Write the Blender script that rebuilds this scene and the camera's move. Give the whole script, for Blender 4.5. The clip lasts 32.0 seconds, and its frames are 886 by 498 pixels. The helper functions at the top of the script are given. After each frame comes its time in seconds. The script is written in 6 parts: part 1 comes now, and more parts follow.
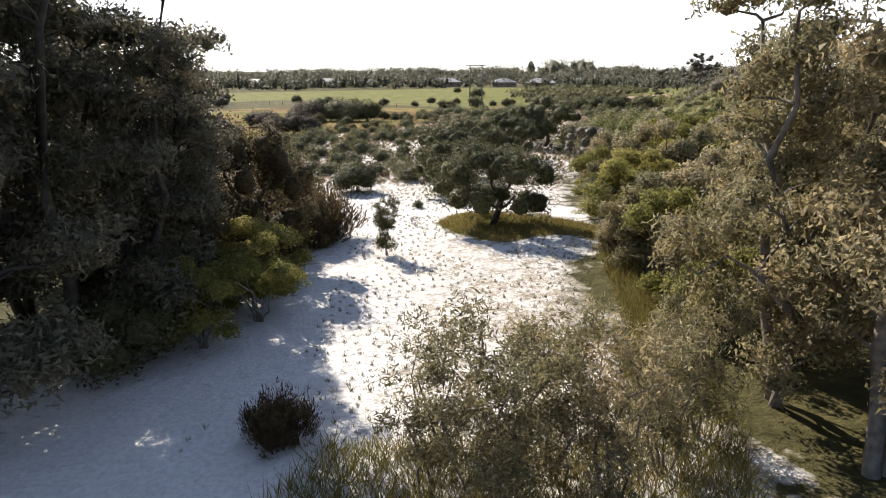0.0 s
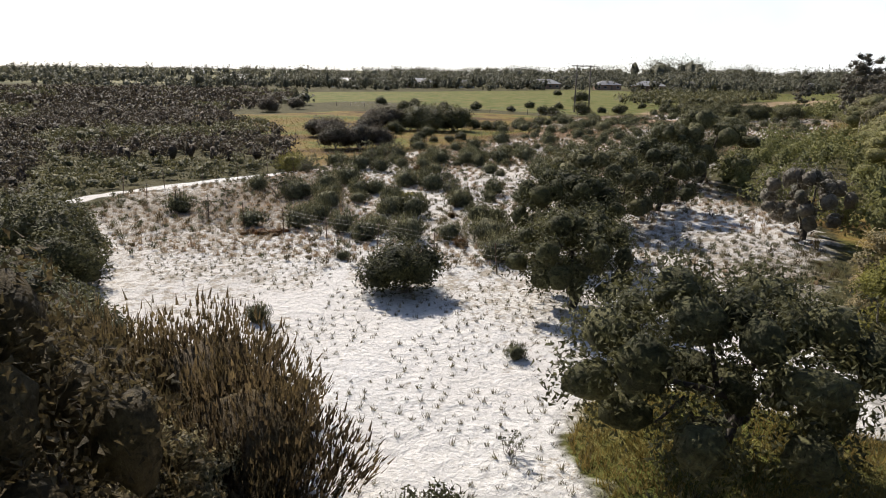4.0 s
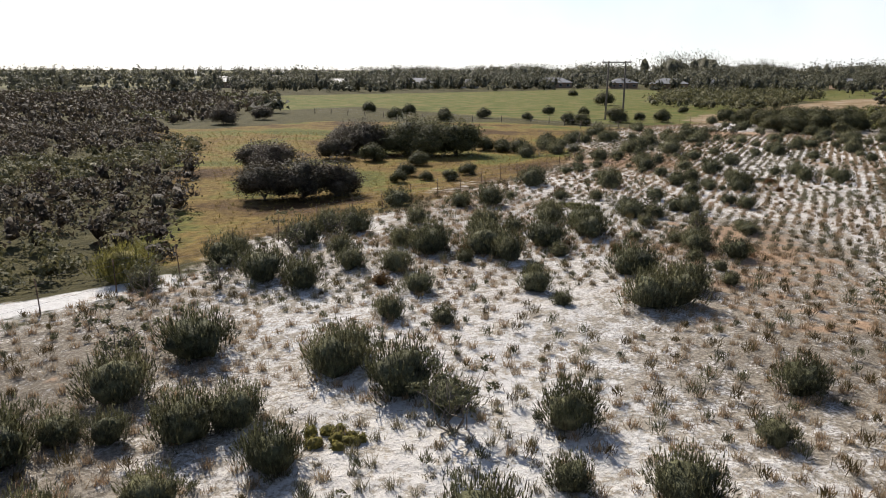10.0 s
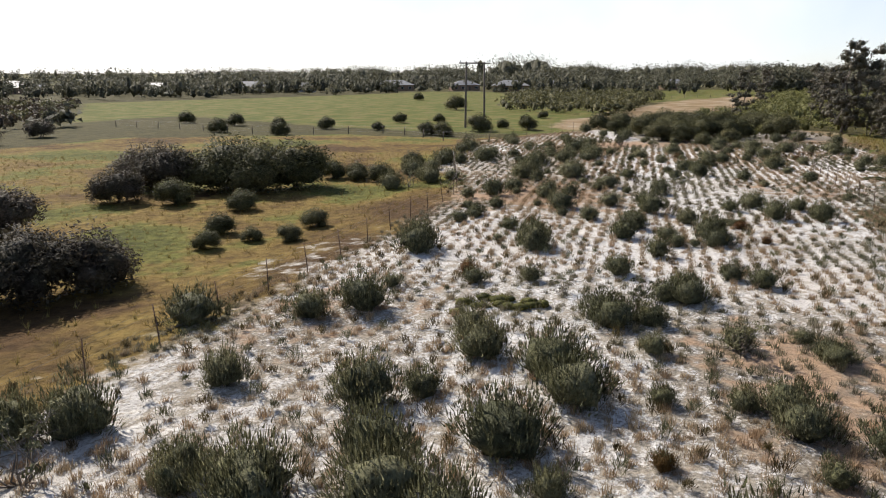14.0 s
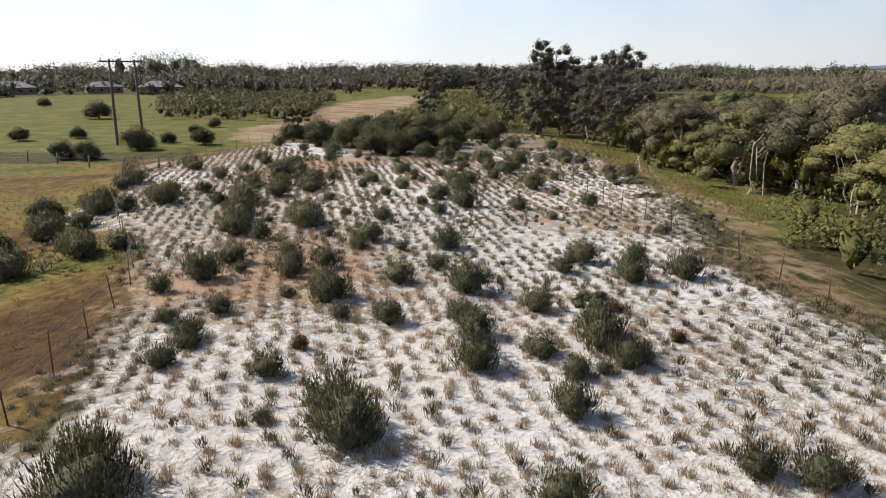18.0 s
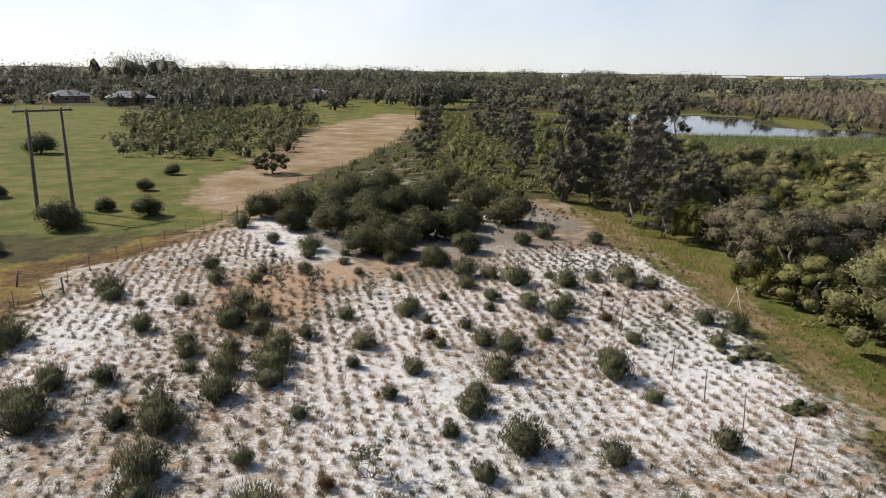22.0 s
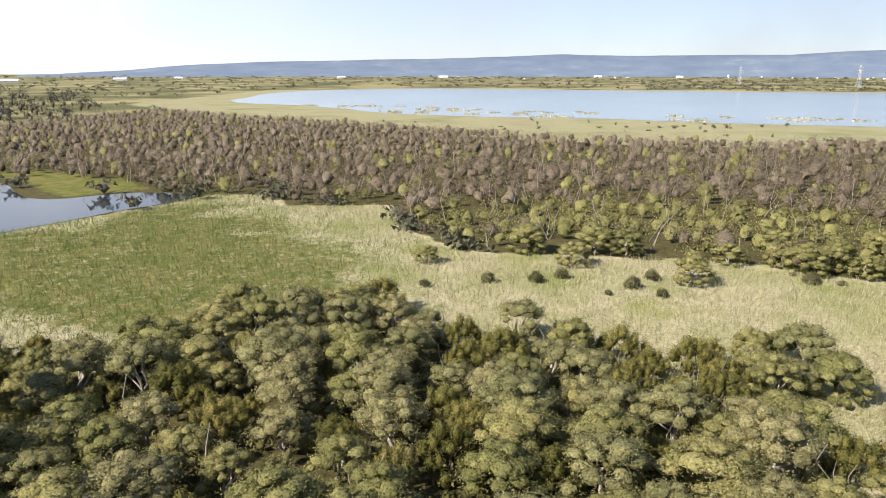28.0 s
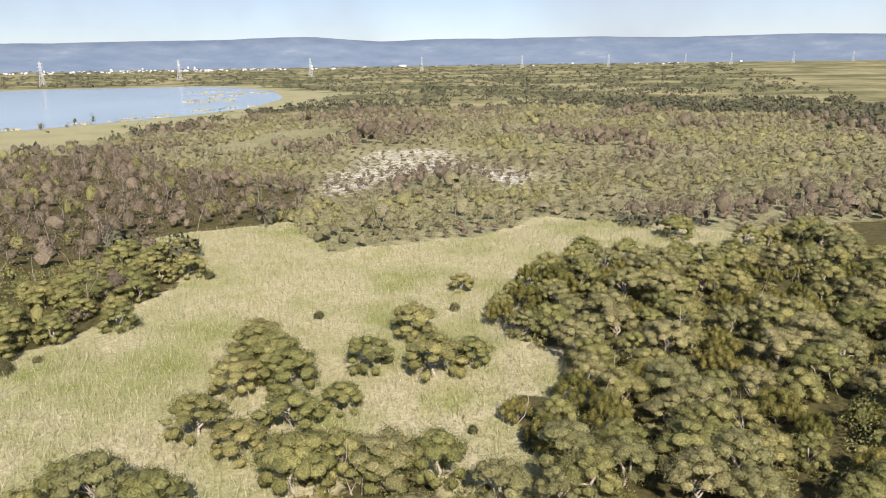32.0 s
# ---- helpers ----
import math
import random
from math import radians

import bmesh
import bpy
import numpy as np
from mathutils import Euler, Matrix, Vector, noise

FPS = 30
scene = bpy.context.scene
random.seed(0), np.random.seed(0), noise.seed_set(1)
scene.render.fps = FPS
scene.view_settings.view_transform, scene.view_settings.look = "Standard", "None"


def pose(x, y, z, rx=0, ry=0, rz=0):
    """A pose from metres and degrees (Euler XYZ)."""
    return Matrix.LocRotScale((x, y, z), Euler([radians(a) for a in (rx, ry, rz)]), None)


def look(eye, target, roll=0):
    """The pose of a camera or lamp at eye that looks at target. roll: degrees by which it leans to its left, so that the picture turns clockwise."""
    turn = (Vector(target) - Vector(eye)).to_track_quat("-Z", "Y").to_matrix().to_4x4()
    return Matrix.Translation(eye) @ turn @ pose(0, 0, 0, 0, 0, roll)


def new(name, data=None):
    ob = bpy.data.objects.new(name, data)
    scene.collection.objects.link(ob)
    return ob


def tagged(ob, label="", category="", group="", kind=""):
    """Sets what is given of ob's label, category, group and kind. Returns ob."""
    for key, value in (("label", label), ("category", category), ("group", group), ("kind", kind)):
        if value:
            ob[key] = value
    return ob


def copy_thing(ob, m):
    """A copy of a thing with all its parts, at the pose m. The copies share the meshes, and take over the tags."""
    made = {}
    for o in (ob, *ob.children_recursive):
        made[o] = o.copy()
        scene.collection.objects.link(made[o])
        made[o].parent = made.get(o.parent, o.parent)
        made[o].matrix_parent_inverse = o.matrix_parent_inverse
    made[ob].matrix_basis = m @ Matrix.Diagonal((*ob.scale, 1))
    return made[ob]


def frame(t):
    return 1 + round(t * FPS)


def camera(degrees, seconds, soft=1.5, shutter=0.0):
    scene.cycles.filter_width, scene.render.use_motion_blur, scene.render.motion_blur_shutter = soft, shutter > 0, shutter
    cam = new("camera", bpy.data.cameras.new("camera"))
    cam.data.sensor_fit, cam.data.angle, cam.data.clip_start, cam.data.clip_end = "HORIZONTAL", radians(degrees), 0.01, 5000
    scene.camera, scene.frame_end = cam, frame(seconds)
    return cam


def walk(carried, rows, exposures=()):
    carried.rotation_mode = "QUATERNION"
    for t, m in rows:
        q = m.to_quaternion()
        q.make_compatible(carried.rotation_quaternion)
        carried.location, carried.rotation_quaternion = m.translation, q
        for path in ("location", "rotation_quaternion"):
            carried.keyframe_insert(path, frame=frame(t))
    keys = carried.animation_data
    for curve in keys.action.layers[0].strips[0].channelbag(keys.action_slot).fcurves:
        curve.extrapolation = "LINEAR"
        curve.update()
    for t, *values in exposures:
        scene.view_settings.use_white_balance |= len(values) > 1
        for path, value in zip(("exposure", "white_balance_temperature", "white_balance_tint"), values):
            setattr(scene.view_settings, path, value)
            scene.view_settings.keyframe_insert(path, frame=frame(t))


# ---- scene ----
cam = camera(64.15, 32.0, soft=1.0)
# seconds, eye x, y, z, then yaw, pitch and roll in degrees
PATH = [
    (0.0, 0.00, 0.00, 7.66, -0.36, -14.00, 0.03),
    (0.5, -0.27, 2.69, 7.64, -0.20, -13.96, 0.11),
    (1.0, -0.47, 5.38, 7.67, -0.24, -13.92, 0.12),
    (1.5, -0.61, 8.14, 7.69, -0.29, -13.93, 0.15),
    (2.0, -0.72, 10.95, 7.70, -0.33, -13.93, 0.20),
    (2.5, -0.83, 13.81, 7.70, -0.41, -13.93, 0.25),
    (3.0, -0.92, 16.69, 7.68, -0.15, -13.93, 0.32),
    (3.5, -0.97, 19.41, 7.68, 3.28, -13.97, 0.51),
    (4.0, -1.01, 22.24, 7.69, 7.04, -14.02, 0.74),
    (4.5, -1.03, 25.10, 7.71, 9.79, -14.11, 0.91),
    (6.5, -1.52, 35.85, 7.84, 12.53, -14.26, 0.86),
    (7.0, -1.97, 38.49, 7.86, 12.53, -14.28, 0.79),
    (7.5, -2.48, 41.03, 7.86, 12.52, -14.30, 0.71),
    (8.0, -2.95, 43.52, 7.83, 12.56, -14.26, 0.54),
    (8.5, -3.34, 45.92, 7.81, 12.44, -14.23, 0.43),
    (9.0, -3.76, 48.27, 7.81, 11.87, -14.22, 0.36),
    (9.5, -4.11, 50.58, 7.84, 10.04, -14.17, 0.23),
    (10.0, -4.42, 52.87, 7.85, 7.38, -14.11, 0.06),
    (10.5, -4.72, 55.15, 7.86, 5.43, -14.06, -0.11),
    (11.0, -5.03, 57.56, 7.89, 3.49, -14.03, -0.31),
    (11.5, -5.35, 59.92, 7.93, 1.43, -14.00, -0.43),
    (12.0, -5.69, 62.32, 7.94, -0.42, -13.99, -0.50),
    (12.5, -5.98, 64.71, 7.93, -1.96, -13.97, -0.50),
    (13.0, -6.22, 67.04, 7.91, -3.48, -13.95, -0.39),
    (13.5, -6.39, 69.37, 7.89, -4.77, -13.95, -0.26),
    (15.5, -6.40, 78.05, 8.02, -9.43, -14.01, 0.10),
    (16.0, -6.31, 80.29, 8.05, -14.73, -14.02, -0.00),
    (16.5, -6.18, 82.58, 8.05, -19.36, -14.05, -0.02),
    (17.0, -5.93, 84.86, 8.08, -23.65, -14.06, -0.07),
    (17.5, -5.57, 87.13, 8.10, -28.09, -14.08, -0.13),
    (18.0, -5.14, 89.37, 8.14, -32.33, -14.13, -0.25),
    (18.5, -4.50, 91.67, 8.36, -32.48, -14.18, -0.13),
    (19.0, -3.64, 93.91, 8.73, -32.46, -14.23, -0.01),
    (19.5, -2.68, 96.13, 9.09, -32.48, -14.24, 0.08),
    (20.0, -1.65, 98.36, 9.59, -32.56, -14.21, 0.20),
    (20.5, -0.47, 100.61, 10.29, -32.63, -14.17, 0.32),
    (21.0, 0.75, 102.84, 11.31, -32.69, -14.14, 0.50),
    (21.5, 2.01, 104.96, 12.42, -32.83, -14.10, 0.71),
    (22.0, 3.29, 107.08, 13.62, -33.76, -14.09, 0.79),
    (22.5, 4.65, 109.14, 14.84, -36.00, -14.01, 0.74),
    (23.0, 6.04, 111.27, 16.06, -43.08, -13.88, 0.61),
    (23.5, 7.45, 113.50, 17.30, -49.65, -13.84, 0.54),
    (24.0, 9.11, 115.75, 18.59, -54.63, -13.83, 0.57),
    (24.5, 10.86, 117.87, 19.91, -59.21, -13.85, 0.45),
    (26.5, 20.08, 125.16, 24.65, -76.08, -13.79, 0.18),
    (27.0, 22.44, 126.64, 25.95, -80.61, -13.82, 0.07),
    (27.5, 24.94, 128.03, 27.29, -85.57, -13.88, 0.04),
    (28.0, 27.62, 129.23, 28.65, -90.49, -14.00, 0.05),
    (28.5, 30.14, 129.75, 30.03, -96.43, -14.13, -0.06),
    (29.0, 32.93, 130.74, 30.93, -117.43, -14.14, -0.60),
    (29.5, 35.83, 131.59, 31.53, -127.99, -14.36, -0.83),
    (30.0, 38.54, 131.76, 32.03, -136.60, -14.52, -0.99),
    (30.5, 41.20, 131.61, 32.54, -145.45, -14.67, -1.12),
    (31.0, 43.79, 131.12, 33.03, -154.11, -14.82, -1.20),
    (31.5, 46.69, 130.44, 33.57, -159.58, -14.92, -1.08),
    (32.0, 49.09, 129.22, 34.06, -159.56, -14.93, -0.87),
]


def aim(x, y, z, yaw, pitch, roll):
    a, b = radians(yaw), radians(pitch)
    way = Vector((-math.sin(a) * math.cos(b), math.cos(a) * math.cos(b), math.sin(b)))
    return look((x, y, z), Vector((x, y, z)) + way, roll)


EXPOSURES = [(0, 0.98, 6630, 13), (2, 0.68, 6630, 13), (4, 0.38, 6590, 13), (6, 0.2, 6550, 13), (15, 0.38, 6550, 13), (21, 0.24, 6550, 13), (24.5, 0.28, 6580, 13), (28, 0.94, 6690, 15), (30, 0.97, 6690, 16), (32, 0.83, 6690, 16)]
walk(cam, [(r[0], aim(*r[1:])) for r in PATH], EXPOSURES)

# ---- light ----
SUN_EL, SUN_AZ = 39.0, radians(-33.0)
world = bpy.data.worlds.new("sky")
scene.world = world
world.use_nodes = True
wn = world.node_tree.nodes
sky = wn.new("ShaderNodeTexSky")
sky.sky_type, sky.sun_disc = "NISHITA", False
sky.sun_elevation, sky.sun_rotation = radians(SUN_EL), SUN_AZ
sky.air_density, sky.dust_density, sky.ozone_density = 0.8, 0.2, 3.0
# a thin white veil of high cloud, uneven
veil, cover, puff = wn.new("ShaderNodeMix"), wn.new("ShaderNodeValToRGB"), wn.new("ShaderNodeTexNoise")
puff.inputs["Scale"].default_value, puff.inputs["Detail"].default_value = 4.0, 8.0
cover.color_ramp.elements[0].position, cover.color_ramp.elements[1].position = 0.35, 0.75
cover.color_ramp.elements[0].color, cover.color_ramp.elements[1].color = (0.5, 0.5, 0.5, 1), (0.85, 0.85, 0.85, 1)
veil.data_type = "RGBA"
# the veil is brightest about the sun
toward, ways, glow, half_way = wn.new("ShaderNodeVectorMath"), wn.new("ShaderNodeTexCoord"), wn.new("ShaderNodeValToRGB"), wn.new("ShaderNodeMath")
half_way.operation = "MULTIPLY_ADD"
half_way.inputs[1].default_value, half_way.inputs[2].default_value = 0.5, 0.5
toward.operation = "DOT_PRODUCT"
toward.inputs[1].default_value = (math.sin(SUN_AZ) * math.cos(radians(SUN_EL)), math.cos(SUN_AZ) * math.cos(radians(SUN_EL)), math.sin(radians(SUN_EL)))
for e, (p, c) in zip([glow.color_ramp.elements[0], glow.color_ramp.elements[1], glow.color_ramp.elements.new(0.32), glow.color_ramp.elements.new(0.62)],
                     [(0.0, (0.165, 0.2, 0.25, 1)), (1.0, (1.0, 1.0, 1.0, 1)), (0.32, (0.36, 0.395, 0.44, 1)), (0.62, (0.74, 0.78, 0.82, 1))]):
    e.color = c
lift = wn.new("ShaderNodeVectorMath")
lift.operation, lift.inputs[3].default_value = "SCALE", 12.0
world.node_tree.links.new(ways.outputs["Generated"], toward.inputs[0])
world.node_tree.links.new(toward.outputs["Value"], half_way.inputs[0])
world.node_tree.links.new(half_way.outputs[0], glow.inputs[0])
world.node_tree.links.new(glow.outputs[0], lift.inputs[0])
world.node_tree.links.new(lift.outputs[0], veil.inputs[7])
world.node_tree.links.new(puff.outputs["Fac"], cover.inputs[0])
# it lies low over the land and thins out overhead
height, thin, low_cover = wn.new("ShaderNodeSeparateXYZ"), wn.new("ShaderNodeValToRGB"), wn.new("ShaderNodeMath")
low_cover.operation = "MULTIPLY"
for e, (p, c) in zip(thin.color_ramp.elements, [(0.1, (1, 1, 1, 1)), (0.4, (0.1, 0.1, 0.1, 1))]):
    e.position, e.color = p, c
world.node_tree.links.new(ways.outputs["Generated"], height.inputs[0])
world.node_tree.links.new(height.outputs[2], thin.inputs[0])
world.node_tree.links.new(cover.outputs[0], low_cover.inputs[0])
world.node_tree.links.new(thin.outputs[0], low_cover.inputs[1])
world.node_tree.links.new(low_cover.outputs[0], veil.inputs[0])
world.node_tree.links.new(sky.outputs[0], veil.inputs[6])
world.node_tree.links.new(veil.outputs[2], wn["Background"].inputs[0])
wn["Background"].inputs[1].default_value = 0.092
sun = new("sun", bpy.data.lights.new("sun", "SUN"))
sun.data.energy, sun.data.angle, sun.data.color = 5.0, radians(0.6), (1.0, 0.94, 0.83)
sun.matrix_world = look((0, 0, 0), (-math.sin(SUN_AZ) * math.cos(radians(SUN_EL)), -math.cos(SUN_AZ) * math.cos(radians(SUN_EL)), -math.sin(radians(SUN_EL))))

# ---- materials ----


class Nodes:
    """A small writer of node trees."""

    def __init__(self, name):
        self.m = bpy.data.materials.new(name)
        self.m.use_nodes = True
        self.t = self.m.node_tree
        self.bsdf = self.t.nodes["Principled BSDF"]
        self.out = self.t.nodes["Material Output"]
        self.bsdf.inputs["Specular IOR Level"].default_value = 0.25

    def node(self, kind, **settings):
        n = self.t.nodes.new(kind)
        for key, value in settings.items():
            n.inputs[key].default_value = value
        return n

    def link(self, a, b):
        self.t.links.new(a, b)

    def noise(self, scale, detail=4.0, rough=0.55, where="Object"):
        n = self.node("ShaderNodeTexNoise", Scale=scale, Detail=detail, Roughness=rough)
        c = self.node("ShaderNodeTexCoord") if where != "World" else self.node("ShaderNodeNewGeometry")
        self.link(c.outputs["Position" if where == "World" else where], n.inputs["Vector"])
        return n.outputs["Fac"]

    def ramp(self, fac, *stops):
        n = self.node("ShaderNodeValToRGB")
        while len(n.color_ramp.elements) < len(stops):
            n.color_ramp.elements.new(0.5)
        for e, (p, c) in zip(n.color_ramp.elements, stops):
            e.position, e.color = p, (*c, 1) if len(c) == 3 else c
        self.link(fac, n.inputs[0])
        return n.outputs[0]

    def math(self, op, a, b, clamp=False):
        n = self.node("ShaderNodeMath")
        n.operation, n.use_clamp = op, clamp
        for i, v in enumerate((a, b)):
            if isinstance(v, (int, float)):
                n.inputs[i].default_value = v
            else:
                self.link(v, n.inputs[i])
        return n.outputs[0]

    def mix(self, fac, a, b, how="MIX"):
        n = self.node("ShaderNodeMix")
        n.data_type, n.blend_type, n.clamp_factor = "RGBA", how, True
        for i, v in zip((0, 6, 7), (fac, a, b)):
            if isinstance(v, (int, float)):
                n.inputs[i].default_value = v
            elif isinstance(v, tuple):
                n.inputs[i].default_value = (*v, 1)
            else:
                self.link(v, n.inputs[i])
        return n.outputs[2]

    def attribute(self, name):
        n = self.node("ShaderNodeAttribute")
        n.attribute_name = name
        return n.outputs["Fac"]

    def bump(self, height, strength=0.5, distance=0.05):
        n = self.node("ShaderNodeBump", Strength=strength, Distance=distance)
        self.link(height, n.inputs["Height"])
        self.link(n.outputs[0], self.bsdf.inputs["Normal"])

    def done(self, colour, rough=0.8):
        if isinstance(colour, tuple):
            self.bsdf.inputs["Base Color"].default_value = (*colour, 1)
        else:
            self.link(colour, self.bsdf.inputs["Base Color"])
        self.bsdf.inputs["Roughness"].default_value = rough
        return self.m


def leaf_material(name, dark, light, tip, through_light=0.24, rough=0.6, swing=0.3, shade_grain_size=6.0, bump_depth=0.12):
    """Foliage: every leaf a little different, every plant too, patches of new growth, gap shade painted dark."""
    n = Nodes(name)
    n.bsdf.inputs["Specular IOR Level"].default_value = 0.25 if rough < 0.5 else 0.12
    geo, ob = n.node("ShaderNodeNewGeometry"), n.node("ShaderNodeObjectInfo")
    col = n.mix(geo.outputs["Random Per Island"], dark, light)
    patch = n.ramp(n.noise(0.9, 2.0, where="World"), (0.42, (0, 0, 0)), (0.68, (1, 1, 1)))
    col = n.mix(n.math("MULTIPLY", patch, 0.55), col, tip)
    # gap shade between leaves is painted as dark speckle, which also drives the bump
    shade_grain = n.noise(shade_grain_size, 5.0, 0.75, where="World")
    col = n.mix(1.0, col, n.ramp(shade_grain, (0.3, (0.28, 0.28, 0.27)), (0.5, (0.95, 0.95, 0.95)), (0.68, (1.55, 1.55, 1.48))), "MULTIPLY")
    if bump_depth:
        n.bump(shade_grain, 1.0, bump_depth)
    hsv = n.node("ShaderNodeHueSaturation")
    n.link(col, hsv.inputs["Color"])
    n.link(n.math("ADD", n.math("MULTIPLY", ob.outputs["Random"], swing * 2), 1 - swing), hsv.inputs["Value"])
    n.link(n.math("ADD", n.math("MULTIPLY", ob.outputs["Random"], -0.025), 0.512), hsv.inputs["Hue"])
    m = n.done(hsv.outputs[0], rough)
    tr, mx = n.node("ShaderNodeBsdfTranslucent"), n.node("ShaderNodeMixShader", Fac=through_light)
    n.link(hsv.outputs[0], tr.inputs[0])
    n.link(n.bsdf.outputs[0], mx.inputs[1])
    n.link(tr.outputs[0], mx.inputs[2])
    n.link(mx.outputs[0], n.out.inputs[0])
    return m


def plain_material(name, a, b, scale=3.0, rough=0.8, bump=0.3, metal=0.0):
    n = Nodes(name)
    f = n.noise(scale, 6.0)
    n.bsdf.inputs["Metallic"].default_value = metal
    if bump:
        n.bump(n.noise(scale * 4, 4.0), bump, 0.02)
    return n.done(n.ramp(f, (0.3, a), (0.7, b)), rough)


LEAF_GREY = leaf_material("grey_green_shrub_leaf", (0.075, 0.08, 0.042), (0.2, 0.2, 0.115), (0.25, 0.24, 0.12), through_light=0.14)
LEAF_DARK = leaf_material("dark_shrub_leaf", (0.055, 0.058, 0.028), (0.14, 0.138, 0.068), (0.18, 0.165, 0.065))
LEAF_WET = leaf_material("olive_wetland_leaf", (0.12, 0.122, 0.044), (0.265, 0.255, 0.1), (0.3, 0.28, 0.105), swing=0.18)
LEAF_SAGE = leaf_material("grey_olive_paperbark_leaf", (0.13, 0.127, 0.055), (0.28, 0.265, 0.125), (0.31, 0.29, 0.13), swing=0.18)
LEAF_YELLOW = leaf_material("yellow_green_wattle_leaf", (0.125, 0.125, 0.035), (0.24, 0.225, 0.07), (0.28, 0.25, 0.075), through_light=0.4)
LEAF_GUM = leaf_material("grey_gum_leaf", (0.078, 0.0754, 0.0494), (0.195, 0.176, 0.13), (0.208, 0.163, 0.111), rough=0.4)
LEAF_BROWN = leaf_material("brown_grey_paperbark_leaf", (0.1, 0.08, 0.057), (0.235, 0.19, 0.14), (0.19, 0.165, 0.1), shade_grain_size=3.5, bump_depth=0.2)
# greyed leaf, with a little distance haze put into its colour
LEAF_FAR = leaf_material("far_wood_leaf", (0.072, 0.0744, 0.0504), (0.144, 0.144, 0.096), (0.156, 0.144, 0.09), shade_grain_size=1.5, bump_depth=0.4)
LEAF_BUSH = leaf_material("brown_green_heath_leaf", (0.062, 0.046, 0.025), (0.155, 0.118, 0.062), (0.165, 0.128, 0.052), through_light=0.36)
# gum leaf with the track-side shade toned into its colour, darker than LEAF_NEAR
LEAF_SHADE = leaf_material("shade_toned_gum_leaf", (0.085, 0.08, 0.052), (0.2, 0.185, 0.125), (0.22, 0.18, 0.1), rough=0.4, through_light=0.34)
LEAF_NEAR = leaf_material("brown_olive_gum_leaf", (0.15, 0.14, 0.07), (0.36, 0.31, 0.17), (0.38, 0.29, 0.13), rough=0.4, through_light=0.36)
LEAF_HEATH = leaf_material("olive_heath_leaf", (0.1, 0.1, 0.055), (0.215, 0.205, 0.12), (0.24, 0.225, 0.11), swing=0.2, shade_grain_size=4.0, bump_depth=0.15)
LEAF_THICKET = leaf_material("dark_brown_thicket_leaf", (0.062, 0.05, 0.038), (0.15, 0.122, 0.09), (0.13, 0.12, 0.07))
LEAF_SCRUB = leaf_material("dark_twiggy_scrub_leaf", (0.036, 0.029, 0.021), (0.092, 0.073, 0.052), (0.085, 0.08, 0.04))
# brighter copy of LEAF_YELLOW: sunlight is put into the leaf colour
LEAF_TRACK = leaf_material("sun_lifted_wattle_leaf", (0.18, 0.17, 0.05), (0.36, 0.33, 0.1), (0.4, 0.35, 0.1), through_light=0.42)
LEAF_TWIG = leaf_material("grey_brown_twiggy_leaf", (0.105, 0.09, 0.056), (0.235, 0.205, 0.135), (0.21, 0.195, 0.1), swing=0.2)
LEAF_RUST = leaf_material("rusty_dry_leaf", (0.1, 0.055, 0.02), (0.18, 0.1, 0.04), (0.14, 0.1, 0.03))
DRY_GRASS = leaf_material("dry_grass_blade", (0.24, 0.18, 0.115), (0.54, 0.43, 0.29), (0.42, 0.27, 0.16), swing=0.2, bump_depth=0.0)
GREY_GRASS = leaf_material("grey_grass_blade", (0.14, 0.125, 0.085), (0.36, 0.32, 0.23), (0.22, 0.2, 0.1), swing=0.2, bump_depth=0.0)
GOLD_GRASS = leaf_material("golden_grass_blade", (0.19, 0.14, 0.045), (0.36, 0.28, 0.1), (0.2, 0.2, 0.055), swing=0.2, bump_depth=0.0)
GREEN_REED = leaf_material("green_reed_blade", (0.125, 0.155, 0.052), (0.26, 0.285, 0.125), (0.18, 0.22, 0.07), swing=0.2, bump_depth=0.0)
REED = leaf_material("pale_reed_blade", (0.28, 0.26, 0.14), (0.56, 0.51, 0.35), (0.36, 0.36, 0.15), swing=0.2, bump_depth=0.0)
BARK_GREY = plain_material("grey_bark", (0.1, 0.085, 0.07), (0.24, 0.21, 0.18), 4.0)
BARK_PALE = plain_material("pale_bark", (0.22, 0.19, 0.155), (0.42, 0.375, 0.315), 4.0)
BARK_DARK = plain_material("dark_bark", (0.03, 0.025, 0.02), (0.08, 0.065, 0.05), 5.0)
POLE_WOOD = plain_material("weathered_pole_wood", (0.1, 0.08, 0.06), (0.2, 0.17, 0.14), 6.0)
POST_STEEL = plain_material("rusty_star_picket", (0.06, 0.04, 0.03), (0.16, 0.1, 0.07), 20.0, 0.6)
WIRE_STEEL = plain_material("fence_wire", (0.2, 0.19, 0.18), (0.32, 0.31, 0.3), 9.0, 0.5, 0.0, 0.6)
GALVANISED = plain_material("galvanised_steel", (0.4, 0.41, 0.42), (0.55, 0.56, 0.57), 2.0, 0.5, 0.0, 0.4)
WHITE_WALL = plain_material("white_painted_wall", (0.62, 0.6, 0.56), (0.78, 0.76, 0.72), 0.6, 0.7, 0.1)
BRICK_WALL = plain_material("brown_brick_wall", (0.25, 0.17, 0.12), (0.36, 0.25, 0.18), 0.8, 0.8, 0.1)
ROOF_GREY = plain_material("grey_sheet_roof", (0.2, 0.2, 0.2), (0.32, 0.32, 0.32), 0.7, 0.6, 0.1)
ROOF_PALE = plain_material("pale_sheet_roof", (0.5, 0.5, 0.5), (0.7, 0.7, 0.7), 0.5, 0.5, 0.1)
